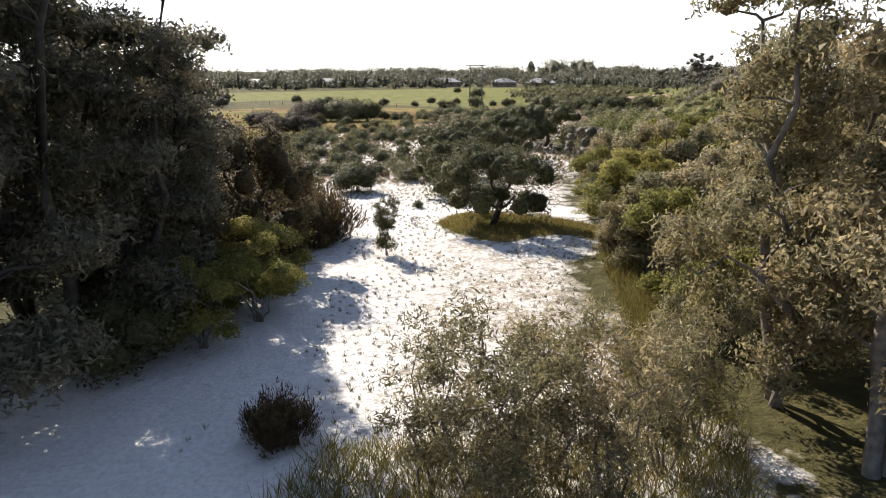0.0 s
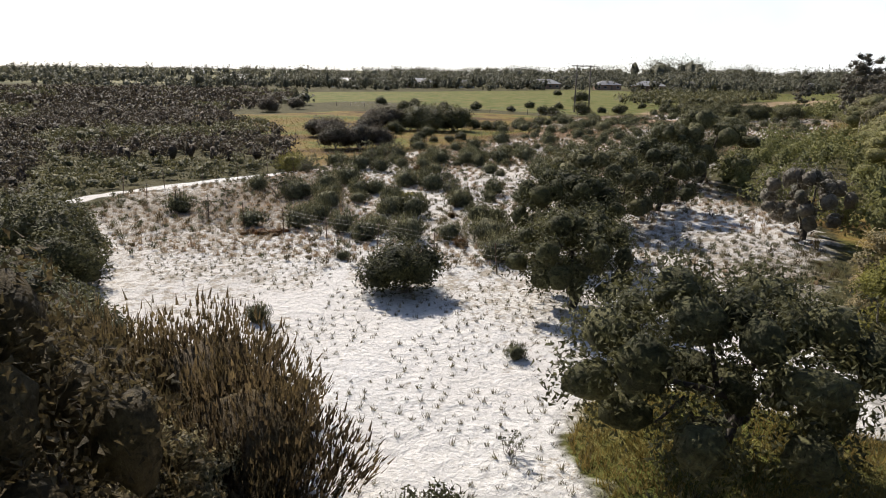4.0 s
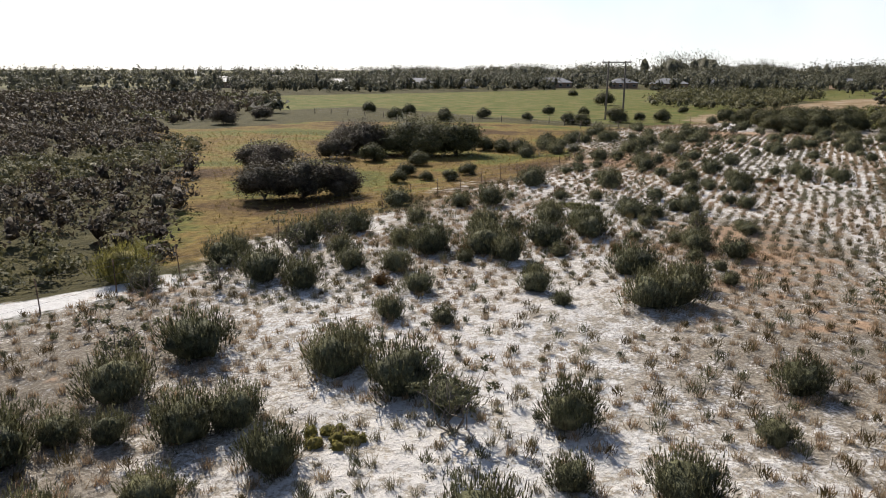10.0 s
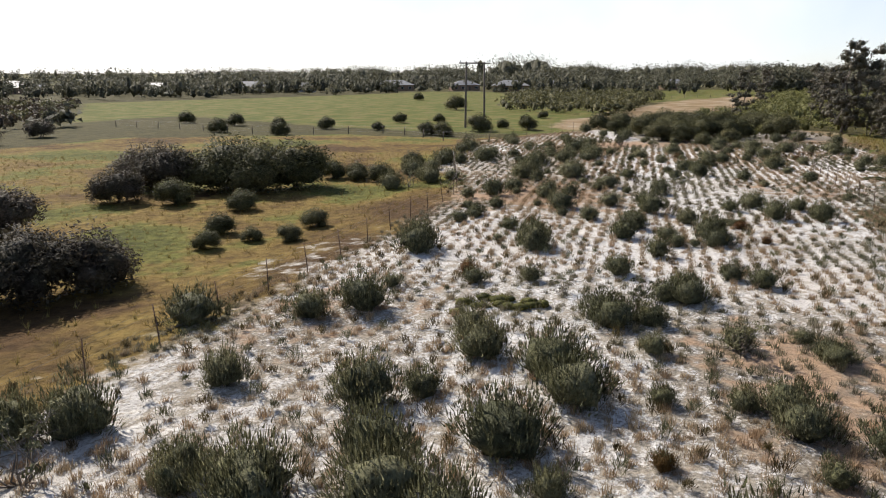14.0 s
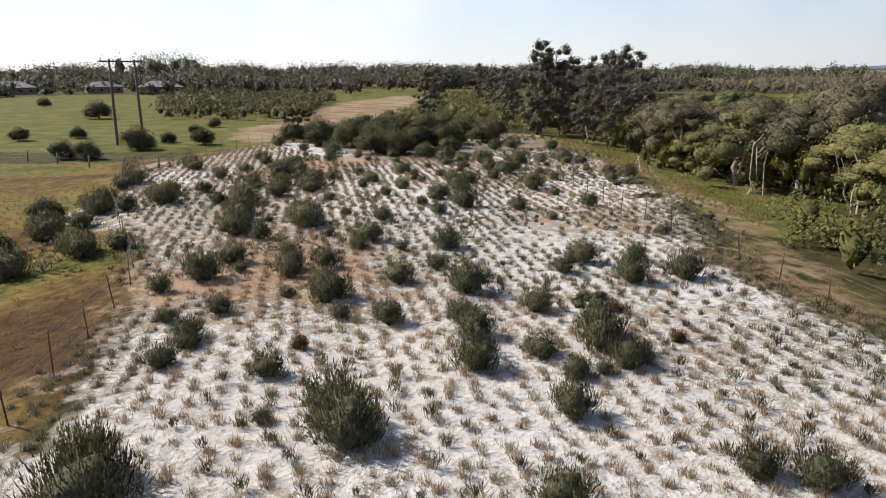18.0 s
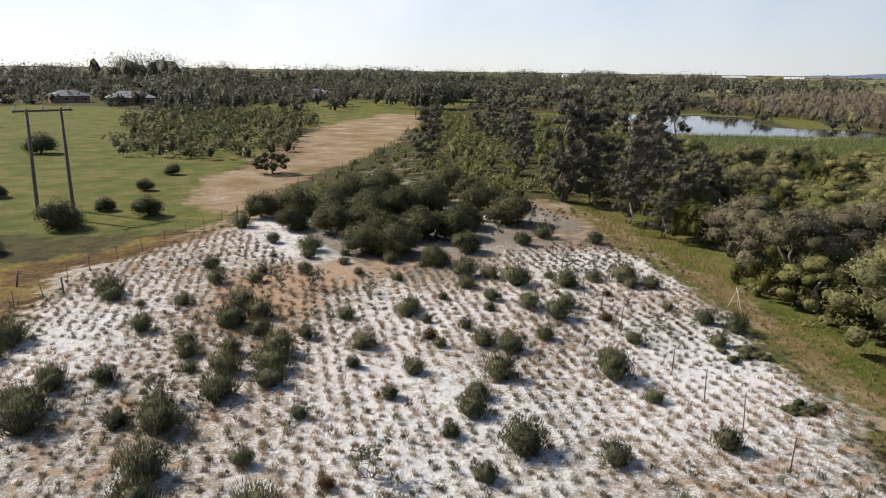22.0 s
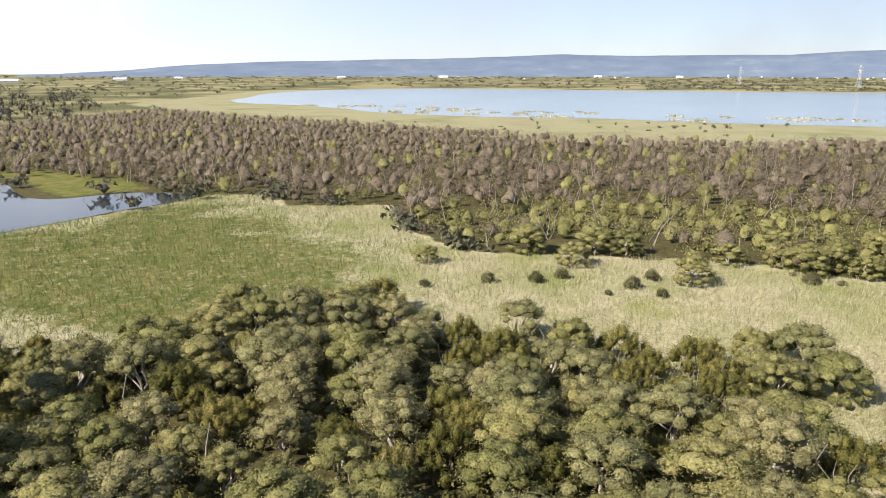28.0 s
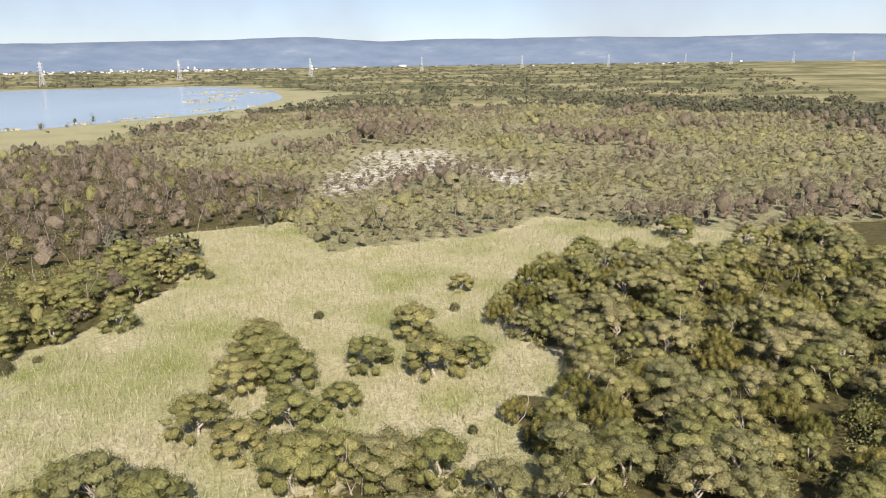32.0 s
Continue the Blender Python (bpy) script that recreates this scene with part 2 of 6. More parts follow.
GLASS_DARK = plain_material("dark_window_glass", (0.02, 0.025, 0.03), (0.04, 0.045, 0.05), 1.0, 0.1, 0.0)


def ground_material():
    """One sheet of land: pale sand, litter, grass, reeds and soil, each where its weight says."""
    n = Nodes("land")
    fine, mid, wide = n.noise(7.0, 6.0, 0.65, "World"), n.noise(0.9, 5.0, 0.6, "World"), n.noise(0.06, 4.0, 0.5, "World")
    speck = n.noise(22.0, 3.0, 0.7, "World")

    def weight(name, ragged=1.1):
        a = n.math("ADD", n.attribute(name), n.math("MULTIPLY", n.math("SUBTRACT", mid, 0.5), ragged))
        return n.ramp(a, (0.4, (0, 0, 0)), (0.6, (1, 1, 1)))

    sand = n.ramp(fine, (0.25, (0.55, 0.53, 0.5)), (0.6, (0.77, 0.755, 0.73)))
    sand = n.mix(n.ramp(wide, (0.4, (0, 0, 0)), (0.65, (0.5, 0.5, 0.5))), sand, (0.58, 0.52, 0.45))
    litter_colour = n.ramp(speck, (0.3, (0.2, 0.172, 0.13)), (0.7, (0.56, 0.495, 0.4)))
    # the old planting rows run along the ridge
    place, split = n.node("ShaderNodeNewGeometry"), n.node("ShaderNodeSeparateXYZ")
    n.link(place.outputs["Position"], split.inputs[0])
    across = n.math("SUBTRACT", n.math("MULTIPLY", split.outputs[0], 0.932), n.math("MULTIPLY", split.outputs[1], 0.361))
    along = n.math("ADD", n.math("MULTIPLY", split.outputs[0], 0.361), n.math("MULTIPLY", split.outputs[1], 0.932))
    rows, streak = n.node("ShaderNodeCombineXYZ"), n.node("ShaderNodeTexNoise", Scale=1.0, Detail=6.0, Roughness=0.65)
    n.link(n.math("MULTIPLY", across, 2.2), rows.inputs[0])
    n.link(n.math("MULTIPLY", along, 1.3), rows.inputs[1])
    n.link(rows.outputs[0], streak.inputs["Vector"])
    litter = n.math("ADD", n.attribute("litter"), n.math("MULTIPLY", n.math("SUBTRACT", streak.outputs["Fac"], 0.5), 2.0))
    litter = n.math("ADD", litter, n.math("MULTIPLY", n.math("SUBTRACT", n.noise(6.5, 6.0, 0.75, "World"), 0.5), 2.0))
    litter = n.math("ADD", litter, n.math("MULTIPLY", n.math("SUBTRACT", mid, 0.5), 1.2))
    sand = n.mix(n.ramp(litter, (0.42, (0, 0, 0)), (0.66, (0.92, 0.92, 0.92))), sand, litter_colour)
    rust = n.ramp(fine, (0.3, (0.28, 0.19, 0.12)), (0.7, (0.54, 0.38, 0.26)))
    # fine twigs and leaf crumbs lie on all of the sand but the worn track
    crumbs = n.math("ADD", n.math("MULTIPLY", n.attribute("litter"), 0.35), n.noise(11.0, 8.0, 0.8, "World"))
    sand = n.mix(n.ramp(crumbs, (0.71, (0, 0, 0)), (0.78, (0.85, 0.85, 0.85))), sand, (0.15, 0.125, 0.095))
    sand = n.mix(weight("rust", 1.4), sand, rust)
    soil = n.ramp(mid, (0.3, (0.045, 0.043, 0.018)), (0.7, (0.11, 0.095, 0.04)))
    drift = n.math("ADD", n.noise(0.075, 4.0, 0.6, "World"), n.math("MULTIPLY", n.math("SUBTRACT", mid, 0.5), 0.22))
    gold = n.ramp(drift, (0.36, (0.095, 0.056, 0.025)), (0.44, (0.165, 0.108, 0.037)), (0.5, (0.215, 0.15, 0.048)), (0.56, (0.15, 0.145, 0.038)), (0.66, (0.095, 0.1, 0.026)))
    gold = n.mix(1.0, gold, n.ramp(n.noise(1.7, 6.0, 0.7, "World"), (0.35, (0.55, 0.55, 0.55)), (0.62, (1.25, 1.25, 1.2))), "MULTIPLY")
    green = n.ramp(n.noise(0.25, 5.0, 0.6, "World"), (0.3, (0.075, 0.095, 0.02)), (0.48, (0.125, 0.13, 0.034)), (0.6, (0.2, 0.165, 0.06)), (0.72, (0.15, 0.11, 0.05)))
    green = n.mix(n.ramp(fine, (0.35, (0.5, 0.5, 0.5)), (0.6, (0, 0, 0))), green, (0.09, 0.11, 0.025))
    reed = n.ramp(n.noise(0.05, 6.0, 0.62, "World"), (0.34, (0.2, 0.23, 0.06)), (0.46, (0.34, 0.33, 0.17)), (0.56, (0.46, 0.41, 0.27)), (0.68, (0.27, 0.28, 0.1)))
    reed = n.mix(n.ramp(n.noise(2.5, 3.0, 0.7, "World"), (0.35, (0.55, 0.55, 0.55)), (0.6, (0, 0, 0))), reed, (0.13, 0.13, 0.05))
    flat = n.ramp(n.noise(0.02, 6.0, 0.6, "World"), (0.3, (0.18, 0.185, 0.085)), (0.5, (0.28, 0.265, 0.15)), (0.7, (0.23, 0.215, 0.125)))
    bare = n.ramp(n.noise(0.13, 7.0, 0.68, "World"), (0.3, (0.17, 0.14, 0.06)), (0.45, (0.26, 0.18, 0.1)), (0.58, (0.33, 0.25, 0.16)), (0.7, (0.45, 0.4, 0.32)))
    far = n.ramp(n.noise(0.006, 8.0, 0.7, "World"), (0.35, (0.06, 0.068, 0.03)), (0.48, (0.13, 0.125, 0.06)), (0.55, (0.22, 0.2, 0.1)), (0.6, (0.28, 0.25, 0.14)), (0.66, (0.16, 0.15, 0.07)))
    col = soil
    for name, c, ragged in (("far", far, 0.5), ("flat", flat, 0.5), ("green", green, 0.9), ("gold", gold, 1.1), ("bare", bare, 0.9), ("reed", reed, 0.8), ("sand", sand, 1.1)):
        col = n.mix(weight(name, ragged), col, c)
    n.bsdf.inputs["Specular IOR Level"].default_value = 0.08
    n.bump(n.math("ADD", n.math("ADD", fine, n.math("MULTIPLY", speck, 0.4)), n.math("MULTIPLY", n.noise(1.9, 3.0, 0.5, "World"), 2.0)), 0.9, 0.11)
    return n.done(col, 0.9)


def water_material(name, deep, rough, wave):
    n = Nodes(name)
    n.bsdf.inputs["IOR"].default_value = 1.33
    n.bsdf.inputs["Specular IOR Level"].default_value = 0.5
    n.bump(n.noise(wave, 3.0, 0.6, "World"), 0.08, 0.05)
    return n.done(n.ramp(n.noise(0.01, 4.0, 0.5, "World"), (0.3, deep), (0.7, tuple(min(1, 1.5 * v) for v in deep))), rough)


LAND = ground_material()
POND_WATER = water_material("dark_pond_water", (0.02, 0.025, 0.03), 0.06, 1.5)
LAKE_WATER = water_material("pale_shallow_lake_water", (0.14, 0.18, 0.22), 0.14, 0.4)

# ---- plan of the land, in metres ----
SAND = [(-18, 2), (7, 2), (7, 18), (7.6, 26), (9, 34), (10, 40), (12, 52), (14, 62), (12, 75), (14, 88), (22, 105), (30, 115), (37, 125), (44, 136), (48, 145), (53, 155),
        (56, 166), (49, 172), (40, 178), (30, 177), (23, 172), (9, 160), (2.6, 150), (0, 135), (-1.8, 120), (-8, 104), (-14, 94), (-18, 86), (-19, 77), (-27, 64), (-26, 56), (-25, 48), (-20, 42), (-13, 38), (-10, 27), (-13, 20)]
DUNE = [(26, 168), (30, 160), (44, 156), (52, 170), (62, 196), (80, 225), (70, 222), (48, 200), (34, 180)]
GOLD = [(-18, 86), (-14, 94), (-9.5, 104.5), (-2, 120), (2, 135), (8, 150), (16, 166), (6, 162), (-13, 172), (-39, 171), (-51, 152), (-62, 150), (-45, 136), (-27, 101), (-20, 84)]
EAST_GRASS = [(11, 40), (16, 46), (20, 60), (19, 76), (15.5, 72), (14.5, 58), (11, 48)]
VERGE = [(30, 112), (42, 118), (41, 124), (43, 132), (53, 142), (57, 155), (62, 166), (50, 152), (44, 138), (36, 124)]
PADDOCK = [(-62, 208), (-46, 228), (-16, 192), (10, 174), (22, 170), (30, 190), (40, 215), (70, 280), (60, 330), (46, 407), (20, 417), (-30, 356), (-94, 301)]
FIELD = [(24, 176), (30, 184), (42, 198), (60, 215), (84, 244), (134, 316), (120, 320), (76, 274), (40, 218), (29, 204), (22, 186)]
MEADOW = [(134, 316), (80, 246), (110, 270), (150, 330), (240, 420), (200, 440), (110, 400), (60, 330), (76, 274)]
POND = [(148, 220), (160, 209), (178, 199), (198, 188), (203, 203), (194, 222), (201, 232), (221, 250), (217, 273), (204, 288), (180, 293), (148, 252)]
POND_BANK = [(150, 256), (180, 297), (206, 294), (224, 276), (230, 250), (206, 228), (198, 218), (208, 203), (224, 214), (245, 250), (232, 290), (208, 306), (170, 304)]
REEDS = [(119, 214), (149, 219), (174, 198), (199, 183), (198, 171), (183, 164), (184, 141), (159, 136), (142, 126), (139, 116), (138, 103), (136, 91), (131, 80), (124, 68), (121, 61), (126, 53), (126, 40), (140, 23),
         (158, 24), (149, 12), (135, -1), (125, 9), (114, 19), (104, 8), (88, -4), (81, -23), (56, -21), (40, -20), (47, -1), (61, 7), (71, 10), (76, 28), (75, 41), (70, 48), (60, 54), (61, 59), (67, 62), (64, 72),
         (58, 77), (63, 83), (70, 79), (79, 82), (78, 90), (73, 96.5), (76.6, 100.5), (84.5, 95), (88, 91.5), (96, 93.5), (95.5, 100), (91, 105.5), (98, 111), (105, 116), (102, 124), (105, 132), (115, 136), (110, 149), (98, 157), (98, 165), (100, 181), (112, 196)]
YOUNG_REEDS = [(119, 214), (149, 219), (174, 198), (199, 183), (190, 172), (165, 160), (150, 138), (128, 140), (115, 137), (110, 149), (98, 157), (98, 165), (100, 181), (112, 196)]
TREE_GRASS = [(0, 36), (0.6, 38.3), (2.8, 39.3), (5.6, 38.7), (8.2, 35.9), (7.6, 33.2), (5.5, 33.4), (3.9, 32.8), (2.8, 32.4), (1.8, 33.2), (0.8, 34.1)]
SIDE_PATH = [(45, 138), (54, 143), (57, 152), (60, 164), (57, 170), (50, 164), (47, 152), (42, 142)]
WEST_LANE = [(-48, 46), (-36, 56), (-30, 63.5), (-27.4, 69.5), (-23.8, 74.8), (-19, 79.2), (-17.6, 77.6), (-22.2, 72.6), (-25.6, 67.8), (-28.1, 62.5), (-34.5, 54.5), (-46.5, 44.5)]
WEST_LITTER = [(-27, 60), (-24, 68), (-19, 74.5), (-14.5, 71), (-14.5, 61), (-19, 54), (-26, 54)]
GOLD_MARGIN = [(-17, 90), (-9.5, 104), (-3.5, 117), (-2, 130), (1.5, 130), (-0.3, 118.5), (-3, 109.5), (-8, 99), (-14, 88)]
SANDY = [(147, -29), (163, -60), (172, -100), (176, -132), (146, -150), (121, -104), (98, -96), (89, -65), (99, -56), (124, -84), (134, -58), (136, -33)]
SOUTH_HEATH = [(136, -5), (124, 8), (114, 18), (104, 6), (90, -4), (82, -24), (56, -23), (38, -22), (20, -40), (-20, -60), (-60, -160), (0, -330), (160, -400), (330, -300), (310, -90), (220, -60), (150, -40)]
LAKE = [(788, 344), (1200, 353), (1390, 123), (1230, -195), (1154, -415), (1031, -662), (771, -805), (513, -582), (401, -371), (400, -211), (430, -102), (462, -30), (498, 19), (517, 87), (571, 167), (695, 256)]
FLAT = [(729, 436), (494, 261), (404, 154), (333, 78), (312, 2), (310, -90), (330, -180), (350, -300), (430, -600), (760, -860), (1100, -720), (1450, 100), (1250, 420), (900, 420)]


def inside_one(poly, x, y):
    near, odd = 1e18, False
    ax, ay = poly[-1]
    for bx, by in poly:
        dx, dy, px, py = bx - ax, by - ay, x - ax, y - ay
        k = (px * dx + py * dy) / (dx * dx + dy * dy)
        k = 0.0 if k < 0 else 1.0 if k > 1 else k
        near = min(near, (px - k * dx) ** 2 + (py - k * dy) ** 2)
        if (ay > y) != (by > y) and x < ax + py * dx / (dy + 1e-12):
            odd = not odd
        ax, ay = bx, by
    return math.sqrt(near) if odd else -math.sqrt(near)


def inside(poly, x, y):
    """Metres inside (plus) or outside (minus) a polygon, for one place or arrays of them."""
    if np.ndim(x) == 0:
        return inside_one(poly, float(x), float(y))
    x, y = np.asarray(x, float), np.asarray(y, float)
    near, odd = np.full(x.shape, 1e9), np.zeros(x.shape, bool)
    for (ax, ay), (bx, by) in zip(poly, poly[1:] + poly[:1]):
        k = np.clip(((x - ax) * (bx - ax) + (y - ay) * (by - ay)) / ((bx - ax) ** 2 + (by - ay) ** 2), 0, 1)
        near = np.minimum(near, np.hypot(x - ax - k * (bx - ax), y - ay - k * (by - ay)))
        odd ^= ((ay > y) != (by > y)) & (x < ax + (y - ay) * (bx - ax) / (by - ay + 1e-12))
    return np.where(odd, near, -near)


def soft(d, width):
    return np.clip(0.5 + d / (2 * width), 0, 1)


def land_height(x, y):
    """The sand ridge stands a little over the wet ground on both of its sides."""
    x, y = np.asarray(x, float), np.asarray(y, float)
    ridge = soft(inside(SAND, x, y) + 1.5, 5.0)
    z = -0.6 + 0.6 * ridge * ridge * (3 - 2 * ridge)
    z = z - 0.45 * np.clip((34 - y) / 14, 0, 1) * (np.abs(x) < 40) * ridge
    z = z + 0.045 * np.sin(x * 2.7 + 1.7 * np.sin(y * 1.1)) * np.sin(y * 2.3 + 1.5 * np.sin(x * 1.3)) * ridge
    z = z + 0.06 * np.sin(x * 0.9 + 1.3 * np.sin(y * 0.31)) * np.sin(y * 0.7 + 0.8 * np.sin(x * 0.4)) * ridge
    away = np.hypot(x - 20, y - 90)
    return z + np.clip(away - 1500, 0, 4000) * 0.004


def spacing(lo, hi, step, limit):
    """Even steps between lo and hi, then wider and wider ones to the limit on both sides."""
    mid, out, s = list(np.arange(lo, hi + step, step)), [], step
    grow = []
    while (grow[-1] if grow else 0) < limit:
        s *= 1.12
        grow.append((grow[-1] if grow else 0) + s)
    return np.array([lo - g for g in reversed(grow)] + mid + [mid[-1] + g for g in grow])


def mesh_from(name, verts, faces, smooth=False, normals=None):
    me = bpy.data.meshes.new(name)
    me.from_pydata([tuple(v) for v in verts] if not isinstance(verts, np.ndarray) else verts.tolist(), [], faces if isinstance(faces, list) else faces.tolist())
    if smooth:
        me.polygons.foreach_set("use_smooth", [True] * len(me.polygons))
    me.update()
    if normals is not None:
        me.normals_split_custom_set_from_vertices(normals.tolist())
    return me


def build_ground():
    gx, gy = spacing(-40, 165, 1.25, 4700), spacing(-40, 250, 1.25, 4700)
    # closer steps along the ridge, for its hummocks
    gx, gy = (np.sort(np.concatenate([g, np.arange(lo, hi, 1.25) + 0.625])) for g, lo, hi in ((gx, -27.5, 40), (gy, 10, 147.5)))
    X, Y = np.meshgrid(gx, gy)
    Z = land_height(X, Y)
    nx, ny = len(gx), len(gy)
    i = np.arange(nx * ny).reshape(ny, nx)
    faces = np.stack([i[:-1, :-1], i[:-1, 1:], i[1:, 1:], i[1:, :-1]], -1).reshape(-1, 4)
    me = mesh_from("ground", np.stack([X, Y, Z], -1).reshape(-1, 3), faces, True)
    me.materials.append(LAND)
    x, y = X.ravel(), Y.ravel()
    ridge_noise = np.array([noise.noise((a * 0.09, b * 0.09, 3.0)) for a, b in zip(x, y)])
    clear = soft(inside([(-9, 8), (-3, 8), (-2.2, 24), (-1.2, 33), (-1.9, 38), (-4, 43), (-8, 46.5), (-9.5, 45), (-5.2, 41.5), (-3.6, 35), (-3.9, 29), (-6, 22)], x, y), 2.0)
    edge = 3.0 * np.array([noise.noise((p * 0.07, q * 0.07, 11.0)) for p, q in zip(x, y)]) + 1.6 * np.array([noise.noise((p * 0.22, q * 0.22, 12.0)) for p, q in zip(x, y)])
    lane = soft(inside(WEST_LANE, x, y), 0.8)
    weights = {
        "sand": np.maximum.reduce([lane, soft(inside(SAND, x, y) + 1.3 * edge, 3.5), 0.52 * soft(inside(DUNE, x, y), 4.0), 0.465 * soft(inside(SANDY, x, y) + 2 * edge, 6.0)]),
        "litter": np.clip(0.42 + 0.4 * ridge_noise - 0.55 * clear - 0.7 * lane + 0.14 * soft(y - 50, 6) * soft(96 - y, 10), 0, 1),
        "rust": np.clip(0.17 + 0.6 * ridge_noise - 0.3 * (y < 75), 0, 0.8),
        "gold": np.maximum(soft(inside(GOLD, x, y) + 3.5 + edge, 2.0), soft(inside(EAST_GRASS, x, y) + 0.5 * edge, 1.5)),
        "green": np.maximum.reduce([np.maximum(soft(inside(VERGE, x, y) + 2.5 + edge, 1.5), soft(inside(PADDOCK, x, y) + edge, 5.0)), np.maximum(soft(inside(MEADOW, x, y), 8.0), soft(inside(POND_BANK, x, y) + edge, 3.0)), soft(inside(YOUNG_REEDS, x, y) + 2, 3.0)]),
        "bare": soft(inside(FIELD, x, y) + edge, 4.0),
        "reed": soft(inside(REEDS, x, y) + 2.5 + edge, 2.0) * (1 - 0.6 * soft(inside(YOUNG_REEDS, x, y) + 4 * edge, 9.0)),
        "flat": np.maximum(np.maximum(soft(inside(FLAT, x, y), 12.0), 0.56 * soft(inside(SOUTH_HEATH, x, y) + 4, 4.0)), 0.62 * soft(inside(SIDE_PATH, x, y) + edge, 3.0)),
        "far": soft(np.hypot(x - 30, y - 100) - 420, 60.0),
    }
    grassy = soft(inside(TREE_GRASS, x, y) + 0.3 * edge, 0.9)
    weights["sand"] = weights["sand"] * (1 - 0.9 * grassy)
    weights["green"] = np.maximum(weights["green"], grassy)
    west, margin = soft(inside(WEST_LITTER, x, y) + edge, 3.0) * (1 - lane), soft(inside(GOLD_MARGIN, x, y) + 0.8 * edge, 2.0)
    weights["litter"] = np.clip(weights["litter"] + 0.12 * west, 0, 1)
    weights["rust"] = np.clip(weights["rust"] + 0.18 * west, 0, 0.9)
    brown_end = soft(y - 114, 8) * soft(24 - x, 4)
    weights["litter"] = np.clip(weights["litter"] + 0.14 * brown_end, 0, 1)
    weights["rust"] = np.clip(weights["rust"] + 0.14 * brown_end, 0, 0.9)
    weights["sand"] = weights["sand"] * (1 - 0.38 * margin) * (1 - 0.22 * soft(y - 146, 5) * (x > 26))
    weights["litter"] = np.clip(weights["litter"] + 0.35 * soft(y - 146, 5) * (x > 26), 0, 1)
    weights["bare"] = np.maximum(weights["bare"], 0.8 * soft(y - 146, 5) * soft(inside(SAND, x, y), 3.0))
    weights["gold"] = np.maximum(weights["gold"], margin)
    foot = np.exp(-((inside(SAND, x, y) + 0.8 + 0.5 * edge) / 2.6) ** 2) * soft(x - 14, 4) * soft(y - 92, 6)
    weights["sand"] = weights["sand"] * (1 - 0.55 * foot)
    weights["bare"] = np.maximum(weights["bare"], 0.55 * foot)
    for key, w in weights.items():
        a = me.attributes.new(key, "FLOAT", "POINT")
        a.data.foreach_set("value", w.astype(np.float32))
    return tagged(new("ground", me), "pale sand ridge between wet grassland and scrub", "ground", kind="structure")


ground = build_ground()


def shore(poly, z, wobble, step):
    """A flat sheet of water with an uneven shore."""
    pts = []
    for k in range(len(poly)):
        p0, p1, p2, p3 = (Vector(poly[(k + j) % len(poly)]) for j in (-1, 0, 1, 2))
        n = max(2, int((p2 - p1).length / step))
        for s in range(n):
            u = s / n
            p = 0.5 * ((2 * p1) + (p2 - p0) * u + (2 * p0 - 5 * p1 + 4 * p2 - p3) * u * u + (3 * p1 - p0 - 3 * p2 + p3) * u ** 3)
            w = Vector((noise.noise((p.x * 0.3 / step, p.y * 0.3 / step, 1.0)), noise.noise((p.x * 0.3 / step, p.y * 0.3 / step, 9.0))))
            pts.append(p + w * wobble)
    return [(p.x, p.y, z(p.x, p.y) if callable(z) else z) for p in pts]


def water(name, poly, z, wobble, step, material, label):
    pts = shore(poly, z, wobble, step)
    bm = bmesh.new()
    bm.faces.new([bm.verts.new(p) for p in pts])
    bmesh.ops.triangulate(bm, faces=bm.faces[:])
    me = bpy.data.meshes.new(name)
    bm.to_mesh(me)
    bm.free()
    me.materials.append(material)
    ob = tagged(new(name, me), label, "water", kind="structure")
    if sum(p.normal.z for p in me.polygons) < 0:
        me.flip_normals()
    return ob


water("water_pond", POND, -0.5, 2.0, 5.0, POND_WATER, "dark still pond water behind the reed bed")
water("water_lake", LAKE, -0.54, 8.0, 30.0, LAKE_WATER, "wide pale shallow lake under a white sky")


# ---- plants ----
def part(name, mesh, material, parent, label=""):
    """One mesh object under a thing or under a part."""
    if not mesh.materials:
        mesh.materials.append(material)
    ob = new(name, mesh)
    ob.parent = parent
    return tagged(ob, label) if label else ob


def unit(v):
    return v / (np.linalg.norm(v, axis=-1, keepdims=True) + 1e-9)


def leaf_sprays(rng, centres, normals, length, width):
    """Small pointed leaf sprays, one at each centre, turned about its normal."""
    n = len(centres)
    t = unit(np.cross(normals, rng.normal(size=(n, 3))))
    b = np.cross(normals, t)
    ln, wd = length * rng.uniform(0.6, 1.35, (n, 1)), width * rng.uniform(0.7, 1.3, (n, 1))
    return np.stack([centres - t * ln * 0.3 + b * wd * 0.5, centres - t * ln * 0.45 - b * wd * 0.5, centres + t * ln * 0.55], 1).reshape(-1, 3)


def spray_faces(n, start=0):
    return np.arange(n * 3).reshape(n, 3) + start


def quad_faces(n, start=0):
    return np.arange(n * 4).reshape(n, 4) + start


